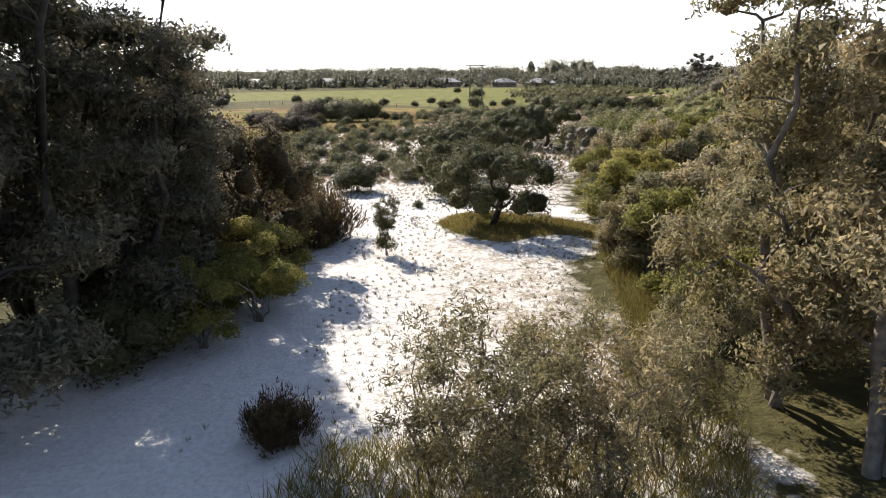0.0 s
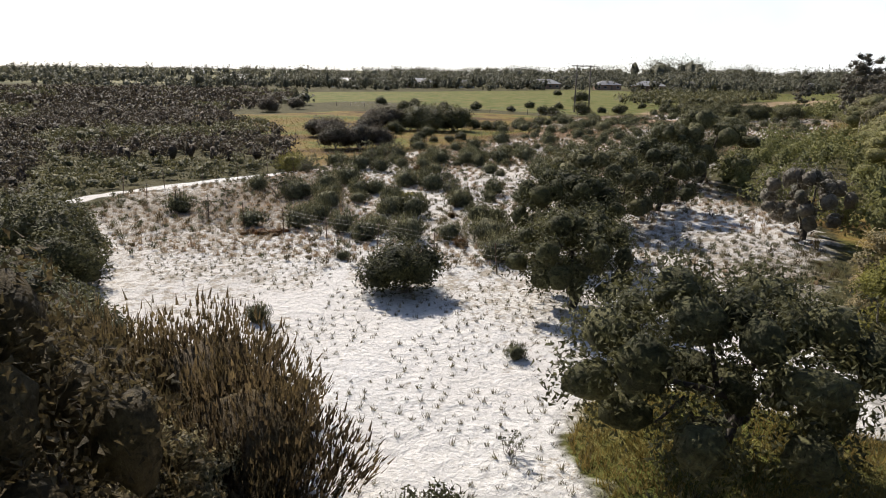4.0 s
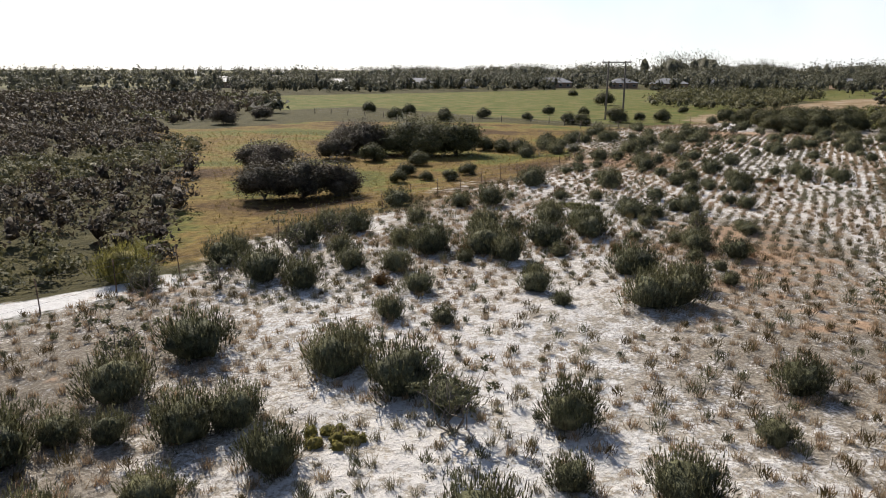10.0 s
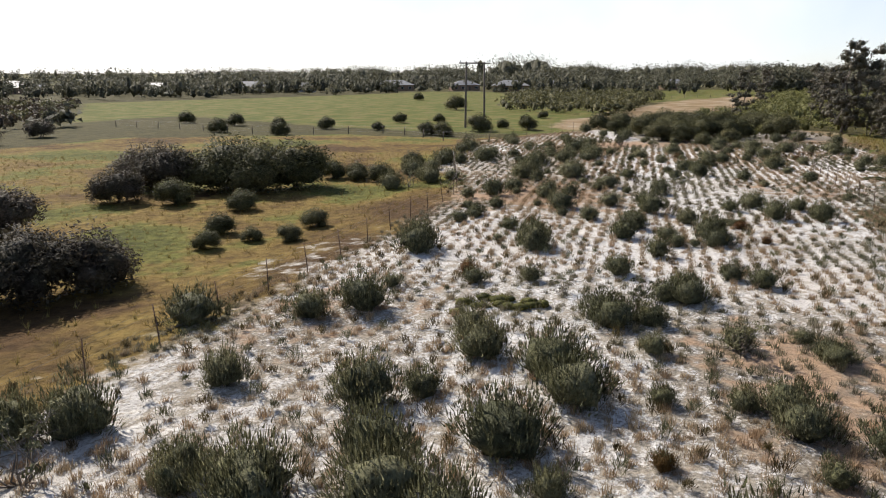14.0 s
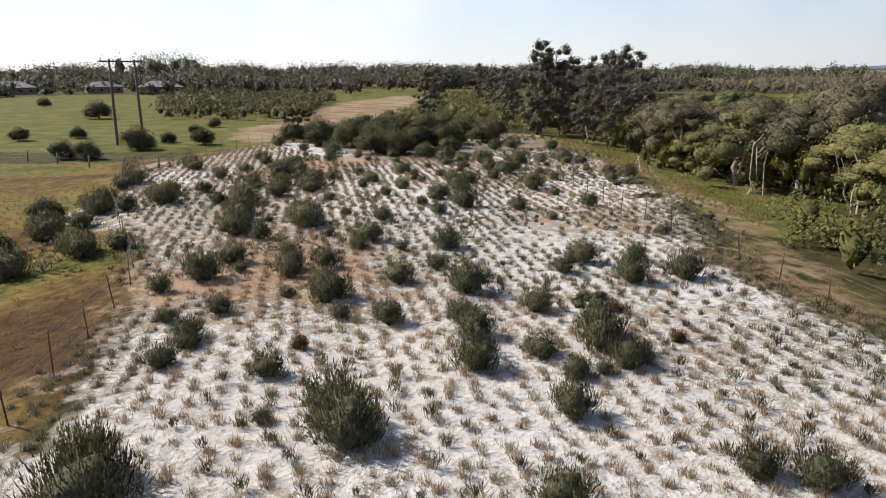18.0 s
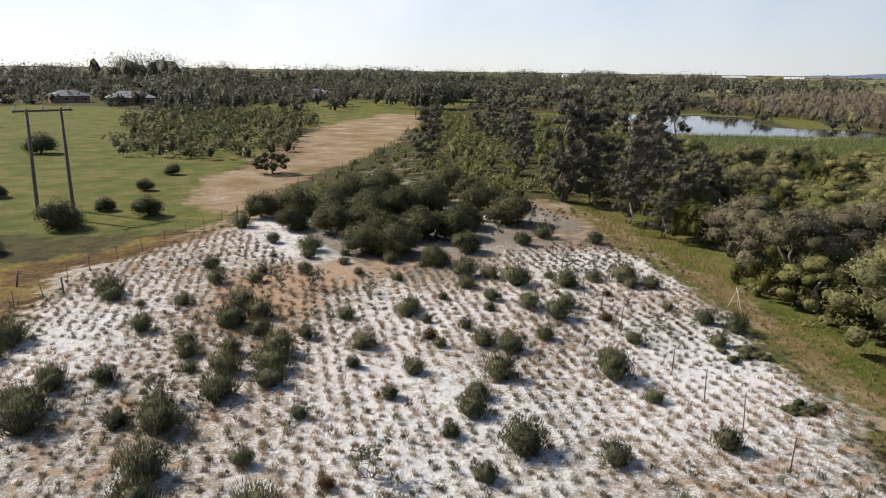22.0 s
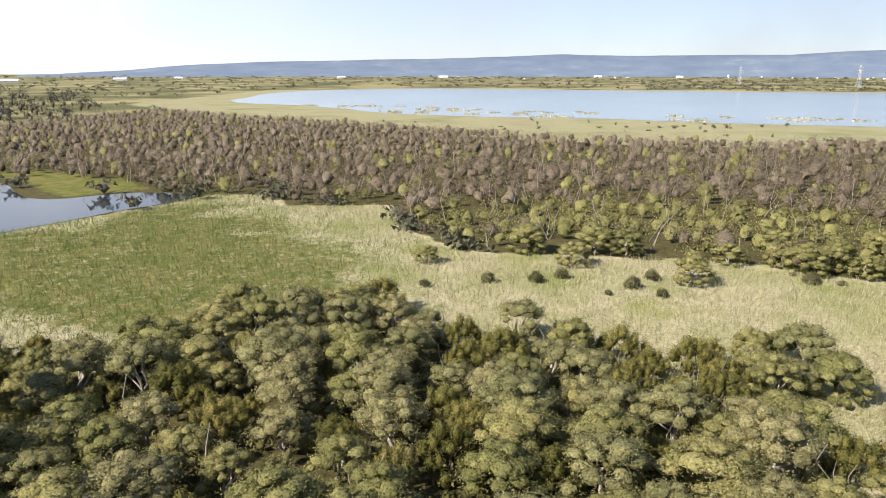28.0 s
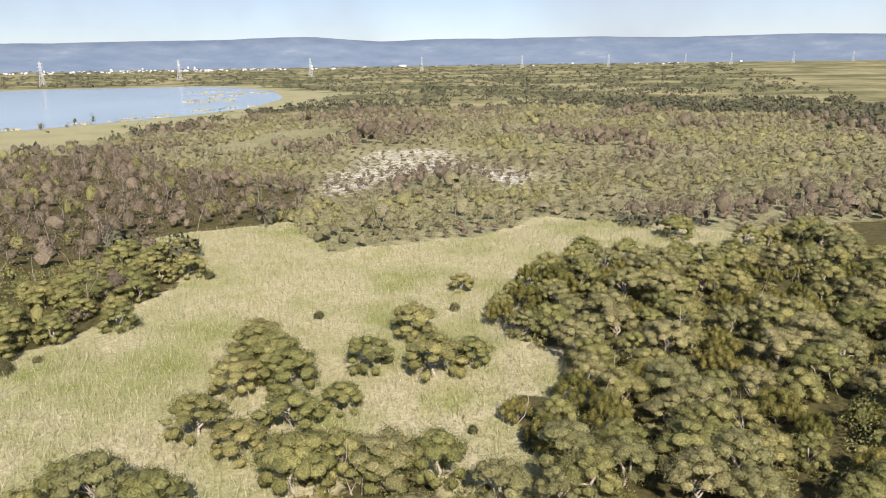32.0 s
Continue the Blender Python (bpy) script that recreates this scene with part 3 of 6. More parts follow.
def core_blob(rng, lobe, rough=0.2, rings=5, sides=8):
    """A lumpy closed form inside a clump of leaves, which shuts out the light."""
    cx, cy, cz, rx, ry, rz = lobe
    s = rng.uniform(0, 50)
    verts, faces = [], []

    def at(a, b):
        d = (math.sin(a) * math.cos(b), math.sin(a) * math.sin(b), math.cos(a))
        k = 1 + rough * 1.6 * noise.noise((d[0] * 1.7 + s, d[1] * 1.7, d[2] * 1.7)) + rough * 0.5 * rng.uniform(-1, 1)
        verts.append((cx + rx * k * d[0], cy + ry * k * d[1], cz + rz * k * d[2]))

    at(0, 0)
    for i in range(1, rings):
        for j in range(sides):
            at(math.pi * i / rings, 2 * math.pi * (j + 0.5 * (i % 2)) / sides)
    at(math.pi, 0)
    last = len(verts) - 1
    for j in range(sides):
        faces.append((0, 1 + j, 1 + (j + 1) % sides))
        faces.append((last, last - sides + (j + 1) % sides, last - sides + j))
    for i in range(rings - 2):
        for j in range(sides):
            a, b = 1 + i * sides + j, 1 + i * sides + (j + 1) % sides
            faces.append((a, a + sides, b + sides, b))
    return verts, faces


def crown_mesh(name, rng, lobes, leaves, length, width, core=0.72, spread=0.16, up=0.25, mesh=(5, 8), under=-0.35, round_off=0.75, whole=0.0):
    """Leaves on the skin of several lobes, with gaps and loose sprays outside."""
    vs, fs, ns, n0 = [], [], [], 0
    heads = np.array(lobes)
    middle, reach = heads[:, :3].mean(0) * np.array([1, 1, 0.8]), np.maximum(np.ptp(heads[:, :3], 0), 0.1) / 2 + heads[:, 3:].mean(0)
    area = np.array([(l[3] * l[4] + l[3] * l[5] + l[4] * l[5]) for l in lobes])
    for lobe, share in zip(lobes, area / area.sum()):
        n = max(6, int(leaves * share))
        d = unit(rng.normal(size=(n, 3)))
        d[:, 2] = np.where(d[:, 2] < under, -d[:, 2] * rng.uniform(0.2, 1.0, n), d[:, 2])
        r = 1.0 - np.abs(rng.normal(0, spread, n)) + (rng.random(n) < 0.12) * rng.uniform(0, 0.22, n)
        lump = 1 + 0.13 * np.sin(d[:, 0] * 5 + lobe[0] * 3) * np.sin(d[:, 1] * 5 + lobe[1] * 7) + 0.08 * np.sin(d[:, 2] * 7 + lobe[2])
        c = np.array(lobe[:3]) + d * np.array(lobe[3:]) * (r * lump)[:, None]
        nrm = unit(d * 0.8 + rng.normal(0, 0.75, (n, 3)) + np.array([0, 0, up]))
        nrm = nrm * np.where((nrm * d).sum(1, keepdims=True) < 0, -1, 1)
        vs.append(leaf_sprays(rng, c, nrm, length, width))
        ns.append(np.repeat(unit(d * (0.65 - 0.4 * whole) + unit((c - middle) / reach) * whole + nrm * round_off), 3, 0))
        fs += spray_faces(n, n0).tolist()
        n0 += 3 * n
        if core:
            v, f = core_blob(rng, (*lobe[:3], *(core * q for q in lobe[3:])), 0.2, *mesh)
            vs.append(np.array(v))
            ns.append(unit(unit((vs[-1] - np.array(lobe[:3])) / np.array(lobe[3:])) * (1 - 0.6 * whole) + unit((vs[-1] - middle) / reach) * whole))
            fs += [tuple(k + n0 for k in q) for q in f]
            n0 += len(v)
    return mesh_from(name, np.concatenate(vs), fs, True, np.concatenate(ns))


def limb_mesh(name, paths, sides=6):
    """Tapered limbs; each path is a list of (x, y, z, radius)."""
    vs, fs = [], []
    for path in paths:
        base = len(vs)
        for i, (x, y, z, r) in enumerate(path):
            a = Vector(path[max(0, i - 1)][:3])
            b = Vector(path[min(len(path) - 1, i + 1)][:3])
            q = (b - a).to_track_quat("Z", "Y")
            for s in range(sides):
                u = 2 * math.pi * s / sides
                p = Vector((x, y, z)) + q @ Vector((math.cos(u) * r, math.sin(u) * r, 0))
                vs.append(tuple(p))
        for i in range(len(path) - 1):
            for s in range(sides):
                a, b = base + i * sides + s, base + i * sides + (s + 1) % sides
                fs.append((a, b, b + sides, a + sides))
        fs.append(tuple(base + (len(path) - 1) * sides + s for s in range(sides)))
    return mesh_from(name, vs, fs, True)


def bent(rng, a, b, r0, r1, steps=4, wander=0.12):
    """A wandering path from a to b, thinning from r0 to r1."""
    a, b = np.array(a, float), np.array(b, float)
    size = np.linalg.norm(b - a)
    return [(*(a + (b - a) * (i / steps) + (rng.normal(0, wander * size, 3) * math.sin(math.pi * i / steps))), r0 + (r1 - r0) * i / steps) for i in range(steps + 1)]


def blades_mesh(name, rng, n, reach, width, ragged=0.1, long=1.0):
    """Fine upright sprays along stems that fan out of one base: a heath shrub 1 m high."""
    a, r = rng.uniform(0, 2 * math.pi, n), np.sqrt(rng.random(n))
    lump = 1 + ragged * np.sin(a * 3 + rng.uniform(0, 6)) + ragged * np.sin(a * 7 + rng.uniform(0, 6))
    r = r * lump
    tip = np.stack([np.cos(a) * r * reach, np.sin(a) * r * reach, np.sqrt(np.clip(1 - 0.62 * r ** 2, 0.1, 1)) * (0.95 + 0.18 * np.sin(a * 5 + r * 9)) * rng.uniform(0.74, 1.08, n)], 1)
    foot = np.stack([np.cos(a) * r * reach * 0.62, np.sin(a) * r * reach * 0.62, np.zeros(n)], 1)
    f = rng.uniform(0.1, 0.96, (n, 1)) ** 0.7
    base = foot + (tip - foot) * f + rng.normal(0, 0.02, (n, 3))
    out = unit(unit(tip - foot) + np.array([0, 0, 0.35]) + rng.normal(0, 0.2, (n, 3)))
    ln = long * rng.uniform(0.1, 0.2, (n, 1))
    side = unit(np.cross(out, rng.normal(size=(n, 3)))) * width * rng.uniform(0.6, 1.3, (n, 1))
    dome = unit(base - np.array([0, 0, 0.15]) + rng.normal(0, 0.3, (n, 3)))
    flip = np.where((np.cross(side, out) * dome).sum(1, keepdims=True) < 0, -1, 1)
    v = np.stack([base - out * ln * 0.3 - side * flip, base - out * ln * 0.3 + side * flip, base + out * ln], 1).reshape(-1, 3)
    return mesh_from(name, v, spray_faces(n), True, np.repeat(dome, 3, 0))


KINDS = {}


def template(kind, v):
    """The parts of one plant of a kind, about 1 m high (shrubs) or as tall as the kind is (trees): (name, mesh, material, label)."""
    if (kind, v) in KINDS:
        return KINDS[kind, v]
    rng = np.random.RandomState(sum(map(ord, kind)) * 31 + v)
    u = rng.uniform
    parts = []
    if kind in ("heath", "yellow_heath", "tall_heath", "rusty_heath"):
        wide = u(0.52, 0.68)
        leaf = {"heath": LEAF_GREY, "yellow_heath": LEAF_YELLOW, "tall_heath": LEAF_BUSH, "rusty_heath": LEAF_RUST}[kind]
        n, w, ln = (7500, 0.009, 0.42) if kind == "tall_heath" else (2000, 0.0105, 0.68)
        parts.append(("foliage", blades_mesh("sprays", rng, n, wide, w, 0.16, ln), leaf, ""))
        v2, f2 = core_blob(rng, (0, 0, 0.34, wide * 0.6, wide * 0.6, 0.36), 0.3, 6, 10)
        parts.append(("inner_foliage", mesh_from("inner_foliage", v2, f2, True), leaf, ""))
        for a in u(0, 6.28, 1):
            parts.append(("stem", limb_mesh("stem", [bent(rng, (0, 0, -0.05), (math.cos(a) * wide * 0.6, math.sin(a) * wide * 0.6, 0.7), 0.016, 0.005, 3)], 3), BARK_GREY, ""))
    elif kind == "open_heath":
        paths, tips = [], []
        for a in u(0, 6.28, 9):
            tip = (math.cos(a) * u(0.2, 0.6), math.sin(a) * u(0.2, 0.6), u(0.65, 1.0))
            stem = bent(rng, (0, 0, -0.05), tip, 0.02, 0.005, 4)
            paths.append(stem)
            for _ in range(3):
                q = stem[rng.randint(2, 5)]
                t2 = (q[0] + u(-0.22, 0.22), q[1] + u(-0.22, 0.22), q[2] + u(0.05, 0.25))
                paths.append(bent(rng, q[:3], t2, 0.008, 0.003, 2))
                tips.append((*t2, 0.09, 0.09, 0.1))
        parts.append(("branching_stem", limb_mesh("branching_stem", paths, 3), BARK_GREY, ""))
        parts.append(("foliage", crown_mesh("foliage", rng, tips, 500, 0.09, 0.045, core=0), LEAF_GREY, ""))
    elif kind in ("dark_shrub", "brown_shrub"):
        lobes = [(0, 0, 0.5, 0.46, 0.46, 0.46)] + [(math.cos(a) * 0.33, math.sin(a) * 0.33, u(0.24, 0.55), u(0.24, 0.34), u(0.24, 0.34), u(0.24, 0.36)) for a in np.arange(7) * 0.9 + u(0, 1)]
        parts.append(("foliage", crown_mesh("foliage", rng, lobes, 6000, 0.06, 0.027, core=0.58, spread=0.24, under=-0.8, whole=0.3), LEAF_DARK if kind == "dark_shrub" else LEAF_THICKET, ""))
        for a in u(0, 6.28, 2):
            parts.append(("stem", limb_mesh("stem", [bent(rng, (0, 0, -0.05), (math.cos(a) * 0.3, math.sin(a) * 0.3, 0.5), 0.03, 0.012, 3)], 4), BARK_GREY, ""))
    elif kind in ("wetland_tree", "sage_tree", "brown_tree"):
        # a domed crown of rounded leaf heads on forking pale stems
        bark = BARK_PALE
        leaf = {"wetland_tree": LEAF_WET, "sage_tree": LEAF_SAGE, "brown_tree": LEAF_TWIG}[kind]
        lobes, k, bare = [], 24, kind != "wetland_tree"
        for i in range(k):
            a, d = i * 2.4 + u(-0.4, 0.4), 2.0 * math.sqrt((i + 0.5) / k) * u(0.85, 1.12)
            z, r = (4.3 - 0.42 * d * d) * u(0.86, 1.08), u(0.55, 1.05)
            lobes.append((math.cos(a) * d, math.sin(a) * d, z, r, r * u(0.8, 1.25), r * u(0.6, 0.95)))
        for i in range(5 if bare else 9):
            a = i * 0.75 + u(-0.4, 0.4)
            lobes.append((math.cos(a) * u(1.5, 2.1), math.sin(a) * u(1.5, 2.1), u(0.6, 1.9), u(0.5, 0.9), u(0.5, 0.9), u(0.6, 1.0)))
        parts.append(("crown", crown_mesh("crown", rng, lobes, 4800, 0.16, 0.08, core=0.6, spread=0.3, mesh=(4, 7), round_off=0.8, whole=0.4), leaf, ""))
        parts.append(("trunk", limb_mesh("trunk", [bent(rng, (0, 0, -0.3), (u(-0.4, 0.4), u(-0.4, 0.4), 2.6), 0.15, 0.09, 4, 0.06)]), bark, ""))
        for i, l in enumerate(lobes[4:k:5 if bare else 10]):
            parts.append(("branch", limb_mesh("branch", [bent(rng, (0, 0, u(0.6, 1.8)), (l[0], l[1], l[2] + 0.1), 0.085, 0.025, 4, 0.08)], 5), bark, ""))
    elif kind == "wattle":
        # a thicket of upright feathery heads
        lobes = []
        for i in range(24):
            a, d = i * 2.4 + u(-0.4, 0.4), 1.9 * math.sqrt((i + 0.5) / 24) * u(0.85, 1.15)
            top = (3.9 - 0.5 * d * d * u(0.6, 1.1)) * u(0.8, 1.12)
            lobes.append((math.cos(a) * d, math.sin(a) * d, top - 0.8, u(0.34, 0.55), u(0.34, 0.55), u(0.8, 1.15)))
        parts.append(("crown", crown_mesh("crown", rng, lobes, 3600, 0.22, 0.075, core=0.62, spread=0.22, up=0.5, mesh=(5, 6), round_off=0.6), LEAF_YELLOW, ""))
        for l in lobes[::6]:
            parts.append(("stem", limb_mesh("stem", [bent(rng, (u(-0.2, 0.2), u(-0.2, 0.2), -0.3), (l[0], l[1], l[2] + 0.4), 0.08, 0.02, 4, 0.06)], 5), BARK_GREY, ""))
    elif kind == "near_wattle":
        lobes = []
        for i in range(16):
            a, d = u(0, 6.28), 1.9 * math.sqrt(u(0.02, 1))
            lobes.append((math.cos(a) * d, math.sin(a) * d, u(0.9, 4.6) * (1.1 - 0.16 * d), u(0.55, 0.95), u(0.55, 0.95), u(0.5, 0.8)))
        parts.append(("crown", crown_mesh("crown", rng, lobes, 8500, 0.18, 0.085, core=0.45, spread=0.3, round_off=1.1), LEAF_TRACK if v % 2 else LEAF_NEAR, ""))
        for l in lobes[::3]:
            parts.append(("stem", limb_mesh("stem", [bent(rng, (u(-0.1, 0.1), u(-0.1, 0.1), -0.2), l[:3], 0.07, 0.02, 5, 0.07)], 5), BARK_GREY, ""))
    elif kind in ("sapling", "dark_sapling"):
        lobes = []
        for i in range(4):
            a = 1.57 * i + u(-0.5, 0.5)
            top = (math.cos(a) * u(0.3, 1.1), math.sin(a) * u(0.3, 1.1), u(2.7, 3.7))
            path = bent(rng, (u(-0.2, 0.2), u(-0.2, 0.2), -0.2), top, 0.045, 0.012, 6, 0.06)
            parts.append(("stem", limb_mesh("stem", [path], 5), BARK_GREY, ""))
            for q in path[2:]:
                lobes += [(q[0] + u(-0.5, 0.5), q[1] + u(-0.5, 0.5), q[2] + u(-0.2, 0.3), u(0.3, 0.5), u(0.3, 0.5), u(0.35, 0.55)) for _ in range(3)]
        parts.append(("crown", crown_mesh("crown", rng, lobes, 5600 if kind == "sapling" else 9000, 0.15, 0.038 if kind == "sapling" else 0.055, core=0, spread=0.4, up=-0.2), LEAF_NEAR if kind == "sapling" else LEAF_DARK, ""))
    elif kind in ("gum", "dark_gum", "near_gum"):
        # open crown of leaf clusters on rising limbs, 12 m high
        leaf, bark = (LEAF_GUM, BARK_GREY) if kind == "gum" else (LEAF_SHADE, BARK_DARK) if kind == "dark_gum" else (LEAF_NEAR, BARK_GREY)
        stems = rng.randint(2, 4)
        lobes = []
        for i in range(stems):
            a = 2 * math.pi * i / stems + u(-0.4, 0.4)
            top = (math.cos(a) * u(0.8, 2.0), math.sin(a) * u(0.8, 2.0), u(9, 11.2))
            path = bent(rng, (math.cos(a) * 0.15, math.sin(a) * 0.15, -0.3), top, 0.2, 0.05, 7, 0.04)
            parts.append(("trunk", limb_mesh("trunk", [path], 7), bark, ""))
            for q in path[1:]:
                for _ in range(4):
                    b, reach = u(0, 6.28), u(0.7, 2.4) * (1.15 - 0.6 * q[2] / 12)
                    tip = (q[0] + math.cos(b) * reach, q[1] + math.sin(b) * reach, q[2] + u(0.2, 1.2))
                    lobes.append((*tip, u(0.6, 1.1), u(0.6, 1.1), u(0.55, 0.95)))
                    if rng.random() < 0.4:
                        parts.append(("branch", limb_mesh("branch", [bent(rng, q[:3], tip, 0.05, 0.015, 3, 0.1)], 5), bark, ""))
        parts.append(("crown", crown_mesh("crown", rng, lobes, 4000 if kind == "gum" else 21000 if kind == "dark_gum" else 22000, 0.3 if kind == "gum" else 0.2, 0.15 if kind == "gum" else 0.085, core=0.5 if kind == "gum" else 0.25, spread=0.32 if kind == "gum" else 0.45, up=0.0, round_off=1.4), leaf, ""))
    KINDS[kind, v] = parts
    return parts


SPECIES = {
    "heath": ("heath_shrub", "shrub", 7), "open_heath": ("open_shrub", "shrub", 4), "yellow_heath": ("yellow_shrub", "shrub", 2), "dark_shrub": ("dense_shrub", "shrub", 5), "brown_shrub": ("brown_shrub", "shrub", 3), "tall_heath": ("tall_heath_shrub", "shrub", 3), "rusty_heath": ("rusty_shrub", "shrub", 2), "near_gum": ("roadside_gum", "tree", 3), "near_wattle": ("wattle_tree", "tree", 4), "sapling": ("wattle_sapling", "tree", 3), "dark_sapling": ("slender_sapling", "tree", 1),
    "wetland_tree": ("wetland_tree", "tree", 7), "sage_tree": ("sage_tree", "tree", 4), "wattle": ("wattle_tree", "tree", 4), "brown_tree": ("paperbark_tree", "tree", 4), "gum": ("gum_tree", "tree", 4), "dark_gum": ("shaded_gum_tree", "tree", 3),
}
FIRST = {}
plant_rng = np.random.RandomState(7)


def plant(kind, x, y, size, label, group="", wide=1.0, turn=None, v=None):
    """Stand one plant on the land. size: its scale, which for shrubs is its height in metres."""
    name, category, variants = SPECIES[kind]
    v = plant_rng.randint(variants) if v is None else v
    turn = plant_rng.uniform(0, 360) if turn is None else turn
    m = pose(x, y, float(land_height(x, y)) - 0.03, plant_rng.uniform(-4, 4), plant_rng.uniform(-4, 4), turn)
    if (kind, v) not in FIRST:
        root = new(name)
        root.empty_display_size = 0.2
        root.matrix_basis = m
        for pn, me, mat, lab in template(kind, v):
            part(pn, me, mat, root, lab)
        FIRST[kind, v] = root
    else:
        root = copy_thing(FIRST[kind, v], m)
    k = size
    root.scale = (k * wide, k * wide, k)
    return tagged(root, label, category, group)


def scattered(poly, gap, seed, limit=100000, keep=None, ragged=0.0):
    """Places in a polygon, none nearer to another than the gap."""
    rng = np.random.RandomState(seed)
    xs, ys = [p[0] for p in poly], [p[1] for p in poly]
    n = int((max(xs) - min(xs)) * (max(ys) - min(ys)) / gap ** 2 * 4)
    px, py = rng.uniform(min(xs), max(xs), n), rng.uniform(min(ys), max(ys), n)
    ok = inside(poly, px, py) > 0
    if ragged:
        ok = inside(poly, px, py) > np.array([ragged * (noise.noise((p * 0.09, q * 0.09, 13.0)) + 0.6 * noise.noise((p * 0.3, q * 0.3, 14.0))) for p, q in zip(px, py)])
    cells, out = {}, []
    for x, y in zip(px[ok], py[ok]):
        if keep and not keep(x, y):
            continue
        c = (int(x // gap), int(y // gap))
        if any(math.hypot(x - a, y - b) < gap for i in (-1, 0, 1) for j in (-1, 0, 1) for a, b in cells.get((c[0] + i, c[1] + j), ())):
            continue
        cells.setdefault(c, []).append((x, y))
        out.append((x, y))
        if len(out) >= limit:
            break
    return out


def stuff(name, pieces, material, label, category):
    """Many plants that nobody could count, in one mesh. pieces: (vertices, faces) each."""
    vs, fs, ns, n = [], [], [], 0
    for v, f, *normals in pieces:
        vs.append(np.asarray(v))
        ns += normals
        fs += (np.asarray(f) + n).tolist() if not isinstance(f, list) else [tuple(k + n for k in q) for q in f]
        n += len(v)
    me = mesh_from(name, np.concatenate(vs), fs, True, np.concatenate(ns) if ns else None)
    me.materials.append(material)
    return tagged(new(name, me), label, category, kind="stuff")


def far_clump(rng, x, y, z, r, h, n, size, trunk=False, core=True):
    """A tree or shrub seen from afar: coarse sprays on a lumpy dome."""
    n = int(n * 1.7)
    d = unit(rng.normal(size=(n, 3)))
    d[:, 2] = np.abs(d[:, 2]) * 1.0 - 0.15
    k = 1 + 0.2 * np.sin(d[:, 0] * 6 + x) * np.sin(d[:, 1] * 6 + y) - np.abs(rng.normal(0, 0.16, n)) + rng.uniform(-0.05, 0.15, n)
    lumps = rng.uniform(-1, 1, (7, 3)) * np.array([0.75 * r, 0.75 * r, 0.24 * h])
    low = 0.45 if trunk else 0.35
    c = np.array([x, y, z + h * low]) + lumps[rng.randint(0, 7, n)] + d * np.array([0.45 * r, 0.45 * r, h * (1 - low) * 0.6]) * k[:, None]
    nrm = unit(d + rng.normal(0, 0.6, (n, 3)))
    nrm = nrm * np.where((nrm * d).sum(1, keepdims=True) < 0, -1, 1)
    v = leaf_sprays(rng, c, nrm, size * 0.85, size * 0.55)
    # light falls on the lumps of the crown as on rounded forms
    swell = np.stack([np.cos(d[:, 0] * 6 + x), np.cos(d[:, 1] * 6 + y), np.sin(d[:, 2] * 7 + x)], 1)
    shade = np.repeat(unit(0.3 * d + 0.8 * nrm + 0.2 * swell + np.array([0, 0, 0.45])), 3, 0)
    f = spray_faces(n).tolist()
    if not core:
        return v, f, shade
    bv, bf = core_blob(rng, (x, y, z + h * low, r * 0.3, r * 0.3, h * (1 - low) * 0.36), 0.5, 4, 6)
    bv = np.array(bv)
    return np.concatenate([v, bv]), f + [tuple(q + len(v) for q in g) for g in bf], np.concatenate([shade, unit(unit(bv - np.array([x, y, z + h * low])) + np.array([0, 0, 0.7]))])

# ---- shrubs of the sand ridge: x, y, height ----
SHRUB_BAND_A = [
    (-1.2, 35.4, 0.3), (-1.2, 40.7, 0.5), (-9.3, 42.3, 0.7), (-5.4, 46.1, 2.1), (-8.7, 50.2, 0.4),
    (-2.1, 51.4, 1.4), (-4.1, 53.6, 0.7), (-1.0, 53.7, 1.0), (-8.6, 53.9, 1.2), (-11.0, 54.1, 0.5),
    (-6.7, 54.4, 1.5), (-4.7, 54.7, 1.0), (-2.8, 54.8, 1.5), (-10.0, 55.3, 1.2), (-12.5, 55.9, 1.4),
    (-8.5, 55.9, 1.1), (-15.0, 56.1, 1.0), (-18.0, 57.3, 0.9), (-12.1, 57.8, 1.3), (-20.2, 58.7, 1.3),
    (-13.1, 58.9, 0.8), (-2.8, 59.1, 1.0), (-3.7, 59.3, 1.1), (-5.2, 59.9, 0.5), (-9.1, 60.0, 0.5),
    (-18.1, 60.0, 0.9), (-7.3, 60.1, 1.3), (-8.5, 60.2, 1.3), (-12.8, 62.1, 1.2), (-7.4, 62.8, 0.8),
]
SHRUB_BAND_B = [
    (-5.1, 63.3, 1.4), (-11.3, 63.7, 0.8), (-16.5, 63.8, 1.3), (-15.4, 64.4, 1.5), (-1.4, 65.1, 1.1),
    (-9.6, 65.3, 1.1), (-16.1, 65.3, 1.2), (-3.5, 65.4, 0.8), (-14.5, 65.6, 0.8), (-13.4, 65.7, 0.8),
    (-11.9, 66.1, 1.3), (-18.8, 66.6, 1.2), (-11.0, 66.9, 1.1), (-6.0, 67.1, 1.3), (7.4, 67.2, 1.3),
    (1.0, 67.7, 0.7), (-14.4, 67.8, 1.4), (-3.4, 67.9, 1.2), (-6.3, 68.3, 1.0), (-7.6, 69.2, 1.6),
    (-15.1, 69.2, 1.4), (-9.5, 70.0, 1.4), (2.5, 70.4, 1.1), (-13.8, 70.7, 1.5), (-9.5, 71.3, 1.0),
    (-7.2, 74.3, 0.7), (-9.0, 74.5, 0.9), (-18.3, 76.0, 1.1), (-3.3, 76.6, 0.6), (-0.3, 76.7, 1.9),
]
